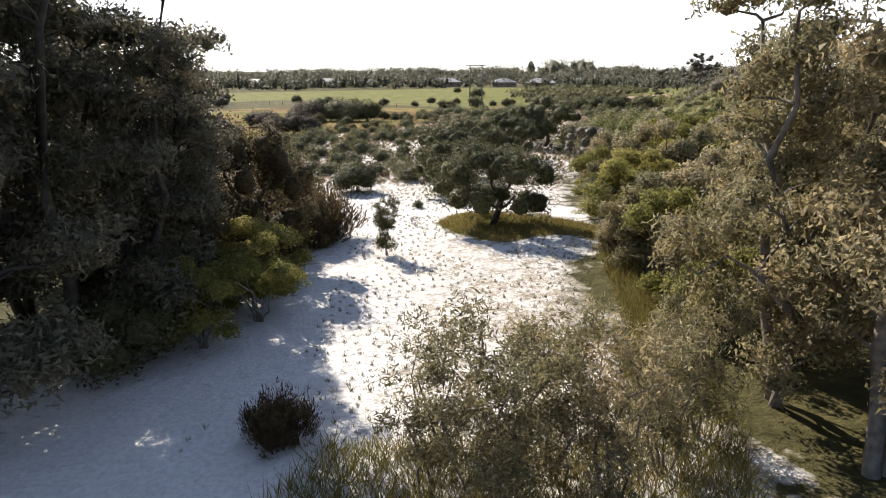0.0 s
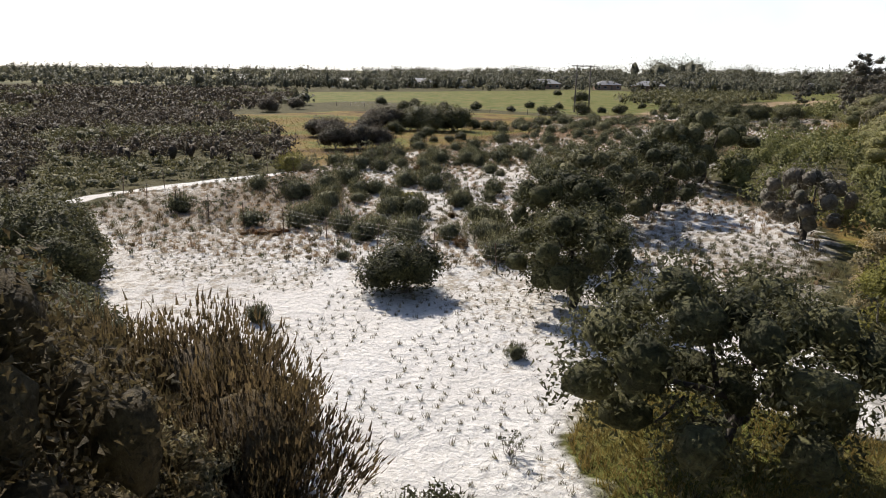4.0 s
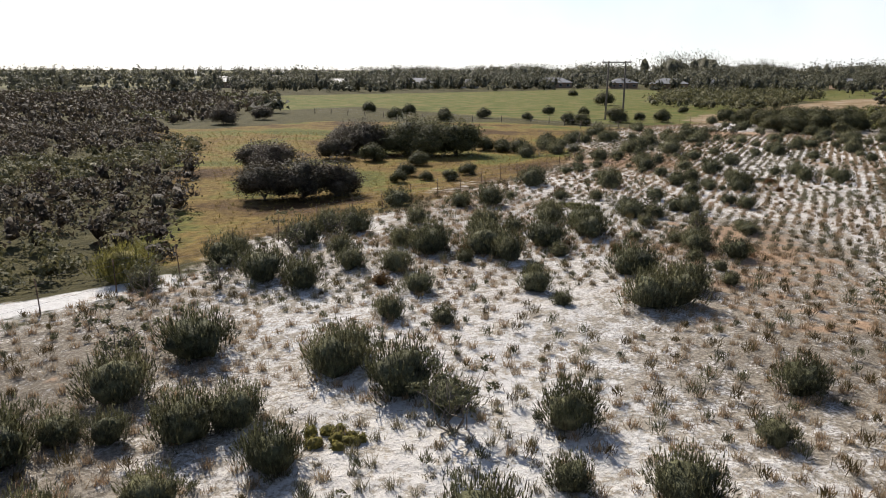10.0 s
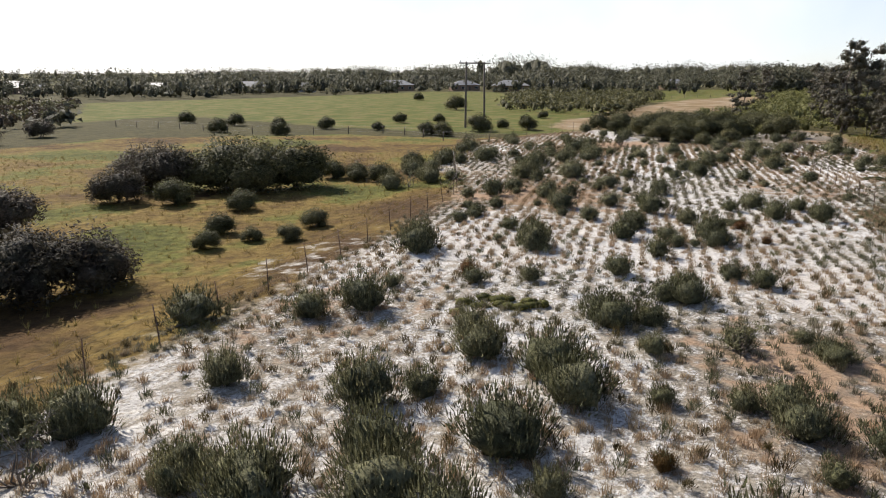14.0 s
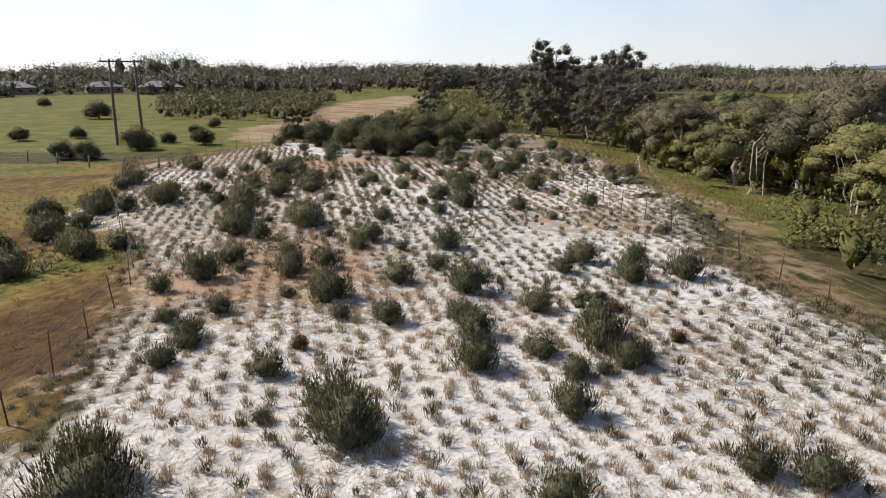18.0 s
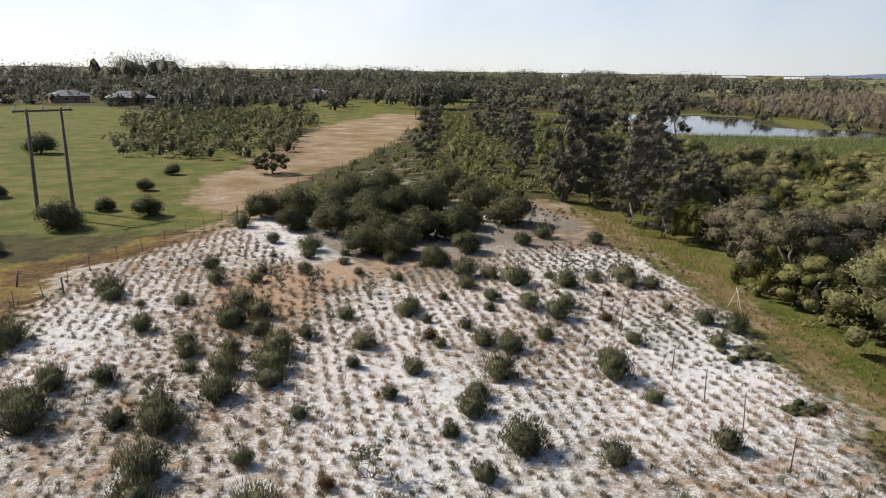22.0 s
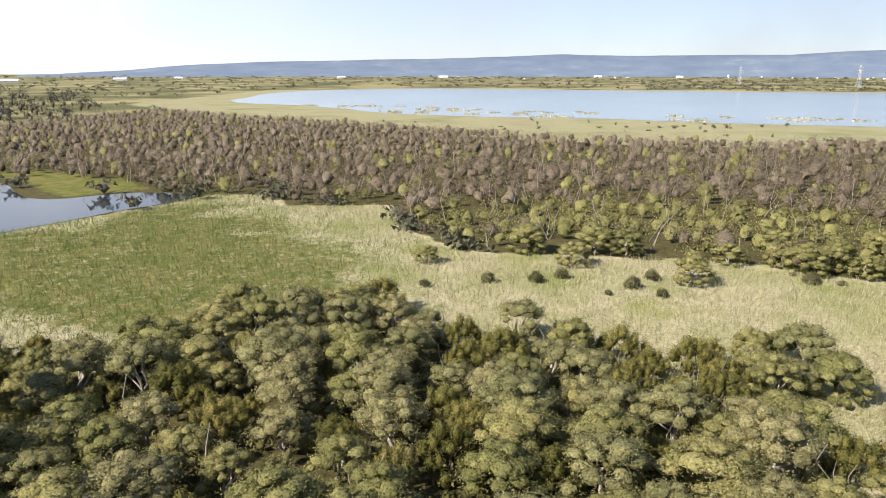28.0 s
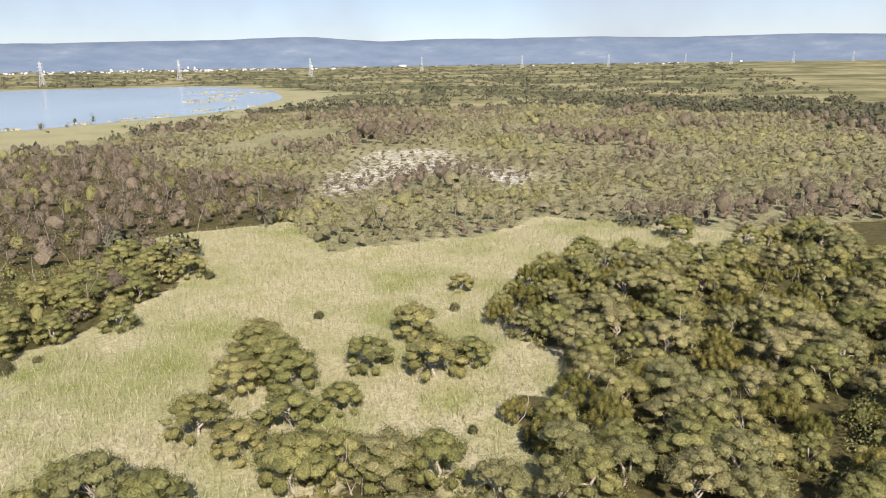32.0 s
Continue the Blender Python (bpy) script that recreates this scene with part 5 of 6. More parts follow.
# trees and shrubs that stand in the reeds: x, y, size
for x, y, s in [(136, 131, 0.55), (124, 93, 0.8), (134, 108, 0.75), (141, 98, 0.8), (142, 103, 0.9), (143, 114, 0.9), (129, 74, 0.9), (83, 30, 0.55), (84, 61, 0.78), (83, 50, 0.85), (76, 60, 0.95), (73, 56, 0.65), (93, 66, 0.95), (97, 64, 0.9),
                (90, 68, 0.85), (95, 71, 0.8), (93, 80, 0.8), (85, 76, 0.85), (79, 82, 0.7), (87, 82, 0.7), (72, 82, 0.8), (99, 61, 0.8), (53, -14, 0.9), (82, 71, 0.6), (101, 58, 0.6)]:
    plant("wetland_tree", x, y, s * 1.12, "rounded olive tree standing in pale reeds", "trees in the reed bed", 1.45)
for x, y, h in [(125, 115, 1.9), (125, 122, 1.8), (123, 131, 1.3), (127, 111, 1.8), (122, 102, 2.0), (118, 99, 1.4), (126, 98, 1.9), (125, 75, 1.6), (119, 106, 0.9), (68, 71, 0.9), (125, 37, 1.6), (81, 39, 1.4), (98, 48, 1.3), (124, 76, 1.9), (123, 72, 1.0)]:
    plant("dark_shrub", x, y, h, "small dark shrub standing in pale reeds", "shrubs in the reed bed", 1.05)

# ---- woods too many to count ----
BELT = [(199, 186), (203, 168), (186, 160), (187, 141), (160, 133), (146, 124), (150, 100), (136, 88), (134, 76), (128, 62), (131, 50), (142, 30), (160, 26), (150, 10), (136, -5), (150, -40), (220, -60), (300, -100), (312, 2), (333, 78), (404, 154), (494, 261), (560, 330), (420, 360), (300, 310), (245, 280), (232, 240), (212, 205)]
GREEN_FRONT = [(148, 124), (150, 100), (136, 88), (134, 76), (128, 62), (131, 50), (142, 30), (165, 45), (185, 90), (180, 130), (162, 133)]
rng = np.random.RandomState(21)
brown, olive = [], []
for x, y in scattered(BELT, 4.2, 5, ragged=5.0):
    h = rng.uniform(3.4, 7.8)
    front = inside(GREEN_FRONT, x, y) > rng.uniform(-8, 8)
    c = far_clump(rng, x, y, float(land_height(x, y)), rng.uniform(0.42, 0.66) * h + 0.5, h * (0.75 if front else 1.0), 105 if x < 260 else 32, 0.44, not front and rng.random() < 0.6)
    (olive if front or rng.random() < 0.12 else brown).append(c)
stuff("paperbark_belt", brown, LEAF_BROWN, "belt of brown-grey paperbark trees behind the reed bed", "trees")
stuff("wetland_belt", olive, LEAF_WET, "olive wetland trees along the reed bed", "trees")

south, south_brown, south_green = [], [], []
HEATH_NEAR = lambda a, b: math.hypot(a - 50, b - 130) < 260
open_sand = lambda a, b: inside(SANDY, a, b) > -5 and (a * 7 + b * 3) % 5 > 3.3
places = scattered(SOUTH_HEATH, 3.1, 6, keep=lambda a, b: HEATH_NEAR(a, b) and not open_sand(a, b), ragged=2.0)
places += scattered(SOUTH_HEATH, 4.6, 60, keep=lambda a, b: not HEATH_NEAR(a, b) and noise.noise((a * 0.015, b * 0.015, 41.0)) > -0.3, ragged=5.0)
for x, y in places:
    near = HEATH_NEAR(x, y)
    drift, kind_of = noise.noise((x * 0.03, y * 0.03, 15.0)), noise.noise((x * 0.018, y * 0.018, 5.0)) + 0.3 * noise.noise((x * 0.09, y * 0.09, 6.0))
    k = rng.uniform(0.5, 1.0) ** 1.5 * (1.25 + 0.9 * drift) + (0.7 if rng.random() < 0.06 else 0.0)
    k *= 0.4 if inside(SANDY, x, y) > -5 else 1.0 if near else 1.25
    wooded = kind_of > 0.2
    c = far_clump(rng, x, y, float(land_height(x, y)), 3.1 * k * rng.uniform(0.8, 1.3), (5.2 if wooded else 3.2) * k * rng.uniform(0.7, 1.3), 56 if near else 18, 0.42 if near else 0.9, wooded)
    (south_brown if wooded else south_green if kind_of < -0.2 else south).append(c)
stuff("southern_green_wood", south_green, LEAF_SAGE, "drifts of olive-green wetland shrubs in the heath", "shrubs")
stuff("southern_heath", south, LEAF_HEATH, "wide olive heath and low wood", "trees")
stuff("southern_brown_wood", south_brown, LEAF_BROWN, "patches of brown-grey wood in the heath", "trees")

WEST_SCRUB = [(-28, 62), (-24, 70), (-21.5, 76), (-22, 84), (-29, 101), (-46, 136), (-63, 150), (-64, 205), (-96, 300), (-200, 320), (-260, 160), (-120, 30), (-40, 30)]
dark, brown = [], []
SCRUB_NEAR = [(-28, 62), (-24, 70), (-21.5, 76), (-22, 84), (-29, 101), (-46, 136), (-63, 150), (-90, 150), (-90, 60), (-60, 40), (-40, 34)]
scrub_places = scattered(SCRUB_NEAR, 1.9, 8, ragged=3.0, keep=lambda a, b: inside(WEST_LANE, a, b) < -1.2)
scrub_places += scattered(WEST_SCRUB, 3.0, 9, 2600, ragged=5.0, keep=lambda a, b: inside(SCRUB_NEAR, a, b) < -1)
for x, y in scrub_places:
    near = inside(SCRUB_NEAR, x, y) > -1
    b = noise.noise((x * 0.035, y * 0.035, 2.0)) > -0.2
    k = 0.72 + 0.5 * max(0.0, noise.noise((x * 0.07, y * 0.07, 22.0))) * 2
    c = far_clump(rng, x, y, -0.6, rng.uniform(1.1, 1.9) * k ** 0.5, rng.uniform(1.1, 2.6) * (1.25 if b else 0.85) * k, 64 if near else 22, 0.34 if near else 0.9)
    (brown if b else dark).append(c)
stuff("western_scrub", dark, LEAF_DARK, "dense dark low scrub on wet ground", "shrubs")
stuff("western_thicket", brown, LEAF_SCRUB, "brown leafless-looking thicket on wet ground", "shrubs")

EAST_BEND = [(16, 56), (14, 64), (13, 74), (16, 88), (24, 104), (32, 112), (38, 108), (26, 84), (34, 60), (24, 40), (20, 40)]
bend = []
for x, y in scattered(EAST_BEND, 3.0, 9):
    bend.append(far_clump(rng, x, y, -0.6, rng.uniform(1.5, 2.4), rng.uniform(2.2, 4.6), 220, 0.32))
stuff("ridge_side_wood", bend, LEAF_WET, "low dense wood along the ridge side", "trees")

PADDOCK_SCRUB = [(22, 230), (32, 216), (42, 218), (66, 258), (77, 277), (90, 314), (60, 345), (40, 320), (30, 270)]
bush = []
for x, y in scattered(PADDOCK_SCRUB, 4.2, 61, ragged=5.0):
    bush.append(far_clump(rng, x, y, -0.6, rng.uniform(1.8, 3.0), rng.uniform(2.4, 4.4), 44, 0.8))
TREE_LINE = [(-170, 330), (-100, 316), (-30, 372), (20, 432), (58, 425), (66, 345), (95, 325), (150, 352), (245, 430), (300, 560), (100, 620), (-150, 520)]
tall = []
for x, y in scattered(TREE_LINE, 11.0, 62, ragged=5.0):
    h, w = rng.uniform(6, 12), rng.uniform(2.2, 3.6)
    for k in range(4):
        tall.append(far_clump(rng, x + rng.uniform(-w, w) * 0.7, y + rng.uniform(-w, w) * 0.7, -0.6 + h * rng.uniform(0, 0.12), w * rng.uniform(0.7, 1.1), h * rng.uniform(0.6, 0.95), 26, 1.1))
# tall groups that stand over the horizon: x, y, height, spread
for gx_, gy_, h, w in [(146, 803, 33, 34), (135, 520, 14, 14), (154, 345, 12, 7), (260, 507, 15, 9), (-130, 760, 17, 40), (-60, 700, 15, 30), (90, 470, 13, 16), (200, 400, 12, 10), (40, 560, 13, 20), (320, 470, 13, 12), (380, 560, 15, 16), (260, 700, 21, 30), (340, 690, 20, 26), (420, 720, 20, 30), (500, 700, 21, 26), (560, 640, 19, 24), (620, 720, 22, 34), (700, 640, 20, 30), (60, 760, 21, 34), (-20, 800, 20, 40), (220, 860, 24, 30), (420, 900, 24, 40)]:
    for k in range(34):
        tall.append(far_clump(rng, gx_ + rng.normal(0, w * 0.5), gy_ + rng.normal(0, w * 0.5), -0.6 + h * rng.uniform(0, 0.1), w * rng.uniform(0.26, 0.4) + 4.0, h * rng.uniform(0.75, 1.0), 56, 1.7))
# an unbroken line of gums closes the plain to the north
for az in np.arange(-60, 62, 0.3):
    d = rng.uniform(540, 940)
    h = 8.5 + 0.0085 * d + 2.2 * noise.noise((az * 0.35, 5.0, 1.0)) + rng.uniform(-2.2, 1.6)
    x, y = -math.sin(radians(az)) * d, 60 + math.cos(radians(az)) * d
    if inside(FLAT, x, y) > -30:
        continue
    for k in range(2):
        tall.append(far_clump(rng, x + rng.normal(0, 5), y + rng.normal(0, 5), -0.6, rng.uniform(3.5, 6.0), h * rng.uniform(0.75, 1.1), 30, 1.9, True))
stuff("paddock_scrub", bush, LEAF_DARK, "dark dense scrub between paddock and field", "shrubs")
stuff("tree_line", tall, LEAF_FAR, "line of tall dark gums behind the paddock", "trees")
RIDGE_BACK = [(50, 168), (60, 198), (84, 236), (122, 296), (150, 262), (150, 228), (118, 214), (98, 182), (80, 172), (64, 163)]
back = []
for x, y in scattered(RIDGE_BACK, 3.6, 63):
    back.append(far_clump(rng, x, y, -0.5, rng.uniform(1.5, 2.6), rng.uniform(1.6, 5.0), 70, 0.5))
for x, y in scattered(DUNE, 3.4, 64):
    back.append(far_clump(rng, x, y, -0.3, rng.uniform(0.9, 1.6), rng.uniform(0.9, 1.9), 60, 0.4))
stuff("ridge_back_scrub", back, LEAF_WET, "olive shrubs over the sandy ridge end", "shrubs")

shore = []
for x, y, w, h in [(398, -167, 2.4, 5), (419, -210, 1.5, 5), (409, -215, 2, 7), (411, 2, 2.2, 3), (416, -29, 2, 3), (412, -20, 1.6, 2.5), (430, -68, 1.5, 2.5), (423, -51, 1.2, 2)]:
    shore.append(far_clump(rng, x, y, -0.6, w, h, 40, 0.8))
for x, y in scattered([(494, 261), (404, 154), (333, 78), (312, 2), (310, -90), (345, -200), (370, -330), (420, -400), (405, -300), (395, -200), (425, -90), (450, -10), (480, 30)], 17.0, 66):
    if rng.random() < 0.4:
        shore.append(far_clump(rng, x, y, -0.6, rng.uniform(0.7, 2.0), rng.uniform(0.8, 3.2), 24, 0.7))
sedge = []
for x, y in scattered(LAKE, 15.0, 67, keep=lambda a, b: a < 700 and inside(LAKE, a, b) < 75 and noise.noise((a * 0.012, b * 0.012, 31.0)) + 0.6 * noise.noise((a * 0.05, b * 0.05, 32.0)) > 0.1):
    sedge.append(far_clump(rng, x, y, -0.7, rng.uniform(4, 10), rng.uniform(0.5, 0.9), 40, 1.6, False, False))
stuff("lake_sedge", sedge, REED, "thin patches of sedge in the shallow lake margin", "grass")
stuff("shore_bushes", shore, LEAF_DARK, "small dark bushes dotted along the lake shore", "shrubs")

# pale stems that show over and between the crowns
stems = []
for poly, gap, seed, low_, high_ in ((WOOD_EAST, 7.0, 71, 2.4, 4.3), (WOOD_SOUTH, 7.5, 72, 2.4, 4.3), (BELT, 9.0, 73, 4.5, 8.0), (SOUTH_HEATH, 15.0, 74, 3.5, 6.0)):
    for x, y in scattered(poly, gap, seed):
        for _ in range(rng.randint(1, 4)):
            h = rng.uniform(low_, high_)
            lean = rng.normal(0, 0.32 * h, 2)
            path = bent(rng, (x + rng.uniform(-0.6, 0.6), y + rng.uniform(-0.6, 0.6), -0.7), (x + lean[0], y + lean[1], h), 0.08, 0.03, 3, 0.1)
            v, f = [], []
            for px, py, pz, r in path:
                v += [(px + r, py, pz), (px - r * 0.5, py + r * 0.87, pz), (px - r * 0.5, py - r * 0.87, pz)]
            for k in range(3):
                f += [(3 * k + q, 3 * k + (q + 1) % 3, 3 * k + 3 + (q + 1) % 3, 3 * k + 3 + q) for q in range(3)]
            stems.append((np.array(v), f))
stuff("pale_stems", stems, BARK_PALE, "pale bare stems rising out of the wetland woods", "trees")

# distance: woods in patches over the plain, thinning to the horizon
taken = (LAKE, FLAT, PADDOCK, MEADOW, FIELD, POND, REEDS, BELT, SOUTH_HEATH, WEST_SCRUB, SAND, GOLD, DUNE, WOOD_EAST, WOOD_SOUTH, POND_BANK, EAST_BEND, RIDGE_BACK, PADDOCK_SCRUB)
n = 17000
far_r = 120 * np.exp(rng.random(n) ** 0.9 * math.log(4300 / 120))
far_a = rng.uniform(0, 2 * math.pi, n)
# the southern plain is wooded more closely
south_r, south_a = np.exp(rng.uniform(math.log(330), math.log(2600), 6500)), np.radians(rng.uniform(-165, -15, 6500))
far_r, far_a = np.concatenate([far_r, south_r]), np.concatenate([far_a, south_a])
fx, fy = 20 + np.cos(far_a) * far_r, 100 + np.sin(far_a) * far_r
ok = np.ones(len(fx), bool)
for poly in taken:
    ok &= inside(poly, fx, fy) < 0
north, gums = [], []
for x, y, r in zip(fx[ok], fy[ok], far_r[ok]):
    k = noise.noise((x * 0.006, y * 0.006, 7.0)) + 0.5 * noise.noise((x * 0.02, y * 0.02, 4.0))
    if k < -0.12 - 0.15 * (y < 0) or y < -40 and x < -60:
        continue
    tall = k > 0.3 and y > 120
    h = rng.uniform(6, 11) if tall else rng.uniform(2.5, 6.0)
    (gums if tall else north).append(far_clump(rng, x, y, float(land_height(x, y)), rng.uniform(2.2, 3.6) * (1 + r / 1500), h, 24 if r < 600 else 9, 1.5 * (1 + r / 1000), tall, r < 600))
stuff("far_woods", north, LEAF_FAR, "distant low woods over the plain", "trees")
stuff("far_gums", gums, LEAF_FAR, "distant tall gums in rows and groups", "trees")


# ---- grasses ----
def tufts(name, places, height, blades, width, material, label, seed, spread=0.2, lean=0.42):
    rng = np.random.RandomState(seed)
    p = np.array(places)
    n = len(p) * blades
    base = np.repeat(np.c_[p, land_height(p[:, 0], p[:, 1])], blades, 0) + np.c_[rng.normal(0, height * spread, (n, 2)), np.full(n, -0.02)]
    h = np.repeat(rng.uniform(0.5, 1.3, len(p)), blades) * height * rng.uniform(0.6, 1.2, n)
    out = unit(np.c_[rng.normal(0, lean, (n, 2)), np.ones(n)]) * h[:, None]
    side = unit(np.cross(out, rng.normal(size=(n, 3)))) * width
    v = np.stack([base - side, base + side, base + out], 1).reshape(-1, 3)
    me = mesh_from(name, v, np.arange(n * 3).reshape(n, 3))
    me.materials.append(material)
    return tagged(new(name, me), label, "grass", kind="stuff")


# tussocks: in rows on the far half of the ridge, loose on the near half
row_rng, row_places = np.random.RandomState(14), []
for a in np.arange(-60, 60, 0.66):
    for b in np.arange(40, 190, 0.44):
        p, q = a + row_rng.normal(0, 0.09), b + row_rng.normal(0, 0.16)
        row_places.append((0.932 * p + 0.361 * q, -0.361 * p + 0.932 * q))
row_places = np.array(row_places)
row_places = row_places[(inside(SAND, *row_places.T) > 0.3) & (row_places[:, 1] > 84) & ((row_places[:, 1] < 149) | (row_places[:, 0] < 22))]
row_places = [tuple(p) for p in row_places] + scattered(SAND, 0.48, 14, 60000, keep=lambda a, b: 50 < b < 86)
row_places = [p for p in row_places if noise.noise((p[0] * 0.14, p[1] * 0.14, 8.0)) > -0.5 + row_rng.uniform(-0.2, 0.2)]
half = [p for p in row_places if noise.noise((p[0] * 0.1, p[1] * 0.1, 3.0)) > -0.12 + row_rng.uniform(-0.15, 0.15)]
rest = [p for p in row_places if noise.noise((p[0] * 0.1, p[1] * 0.1, 3.0)) <= -0.12]
tufts("dry_tussocks", half, 0.27, 44, 0.0105, DRY_GRASS, "rusty dry grass tussocks in planted rows on sand", 31, 0.28, 0.34)
tufts("grey_tussocks", rest, 0.25, 42, 0.0105, GREY_GRASS, "grey-green grass tussocks on pale sand", 32, 0.28, 0.34)
CLEARING = [(-6, 14), (5, 14), (6, 26), (8, 36), (3, 42), (4, 50), (-18, 56), (-20, 50), (-9, 42), (-4, 34), (-4, 20)]
tufts("sparse_tussocks", scattered(CLEARING, 0.34, 15, keep=lambda a, b: noise.noise((a * 0.3, b * 0.3, 1.0)) > -0.2), 0.18, 13, 0.011, GREY_GRASS, "sparse low grass on white sand", 33)
tufts("shade_grass", scattered(TREE_GRASS, 0.14, 16), 0.27, 9, 0.014, GOLD_GRASS, "long yellow-green grass under the spreading tree", 34)
tufts("track_grass", scattered([(-3.4, 11.4), (0, 10), (6, 11), (7.5, 18), (8, 26), (8.6, 33), (7.2, 31), (6.4, 23), (4, 14.4), (-2.6, 14.2)], 0.17, 17), 0.62, 10, 0.014, GOLD_GRASS, "long dry golden grass at the track side", 35)
tufts("golden_grass", scattered(GOLD, 0.8, 18, keep=lambda p, q: q < 150), 0.3, 9, 0.014, GOLD_GRASS, "golden wet grass on the low flat", 36)
tufts("verge_grass", scattered(VERGE, 0.4, 19), 0.3, 8, 0.02, GOLD_GRASS, "yellow-green grass strip between ridge and wood", 37)
reed_places = scattered(REEDS, 0.72, 20, 42000)
reed_rng = np.random.RandomState(39)
young = inside(YOUNG_REEDS, *np.array(reed_places).T) + 8 * np.array([noise.noise((p * 0.06, q * 0.06, 17.0)) for p, q in reed_places]) > reed_rng.uniform(-12, 6, len(reed_places))
tufts("reed_blades", [p for p, g in zip(reed_places, young) if not g], 1.4, 6, 0.035, REED, "pale standing reeds in a wide bed", 38)
tufts("young_reed_blades", [p for p, g in zip(reed_places, young) if g], 1.2, 6, 0.035, GREEN_REED, "green young reeds near the pond", 40)


# ---- fences ----
def tube(name, points, r, sides=5):
    return limb_mesh(name, [[(*p, r) for p in points]], sides)


def along(points, step):
    """Places every step metres along a line."""
    out, left = [], 0.0
    for (ax, ay), (bx, by) in zip(points, points[1:]):
        n = math.hypot(bx - ax, by - ay)
        while left < n:
            out.append((ax + (bx - ax) * left / n, ay + (by - ay) * left / n))
            left += step
        left -= n
    return out


picket = limb_mesh("picket", [[(0, 0, -0.3, 0.028), (0.004, 0.0, 0.6, 0.026), (0.0, 0.004, 1.3, 0.024)]], 3)
picket.materials.append(POST_STEEL)
timber = limb_mesh("timber", [[(0, 0, -0.3, 0.07), (0.01, 0.0, 0.6, 0.065), (0.0, 0.0, 1.15, 0.06)]], 7)
timber.materials.append(POLE_WOOD)


def fence(points, step, label, wires=(0.35, 0.7, 1.05, 1.22), post=picket, seed=1):
    rng = np.random.RandomState(seed)
    root = new("wire_fence")
    x0, y0 = points[0]
    root.location = (x0, y0, float(land_height(x0, y0)))
    places = along(points, step)
    for x, y in places:
        ob = new("post", post)
        ob.parent = root
        ob.location = (x - x0, y - y0, float(land_height(x, y)) - root.location.z)
        ob.rotation_euler = (rng.normal(0, 0.05), rng.normal(0, 0.05), rng.uniform(0, 6))
    for h in wires:
        part("wire", tube("wire", [(x - x0, y - y0, float(land_height(x, y)) - root.location.z + h) for x, y in places], 0.004, 3), WIRE_STEEL, root)
    return tagged(root, label, "fence")


fence([(0.5, 48.2), (-4, 50), (-9, 52.2), (-16, 56), (-24, 60.5)], 2.9, "rusty star-picket wire fence across the sand", seed=2)
fence([(-26.5, 63.5), (-21.5, 72), (-18.2, 80), (-13.2, 92), (-8.2, 102.6), (-2.4, 115.6), (-0.8, 120), (0.8, 138), (3.6, 152), (9, 160), (24, 174)], 2.9, "star-picket wire fence along the golden flat", seed=3)
fence([(12, 84), (22.1, 107.6), (26.3, 119.1), (29, 125.3), (32.1, 132.5), (36, 141), (44, 152)], 2.9, "star-picket wire fence along the ridge foot", seed=4)
fence([(24, 174), (36, 189), (42, 194), (62, 216), (79, 237), (96, 262)], 4.0, "weathered fence along the bare field", post=timber, seed=5)
fence([(134, 316), (110, 312), (84, 308)], 5.0, "low timber fence at the field end", post=timber, seed=6)
fence([(7, 155), (-4, 176), (-20, 176), (-50, 196)], 5.0, "timber fence round the green paddock", post=timber, seed=7)


# ---- power poles ----
def h_pole(x, y, height, label, turn=0.0, width=3.2):
    root = new("power_pole")
    root.matrix_basis = pose(x, y, float(land_height(x, y)), 0, 0, turn)
    for sx in (-width / 2, width / 2):
        part("pole", limb_mesh("pole", [[(sx * 1.08, 0, -0.6, 0.19), (sx * 1.04, 0, height * 0.5, 0.165), (sx, 0, height, 0.13)]], 9), POLE_WOOD, root)
    bm = bmesh.new()
    bmesh.ops.create_cube(bm, size=1, matrix=Matrix.Translation((0, 0.16, height - 0.25)) @ Matrix.Diagonal((width * 1.75, 0.14, 0.2, 1)))
    bmesh.ops.bevel(bm, geom=bm.edges[:], offset=0.02, segments=1, affect="EDGES")
    me = bpy.data.meshes.new("crossarm")
    bm.to_mesh(me)
    bm.free()
    part("crossarm", me, POLE_WOOD, root)
    for sx in (-width * 0.8, 0, width * 0.8):
        part("insulator", limb_mesh("insulator", [[(sx, 0.16, height - 0.15, 0.05), (sx, 0.16, height + 0.02, 0.09), (sx, 0.16, height + 0.08, 0.06), (sx, 0.16, height + 0.2, 0.08), (sx, 0.16, height + 0.25, 0.03)]], 8), GALVANISED, root)
    return tagged(root, label, "pole", "power poles")


h_pole(9.6, 186, 10.3, "tall weathered H-frame timber power pole in the paddock", 20)
h_pole(124, 303, 10.5, "distant H-frame timber power pole in the meadow", 30)


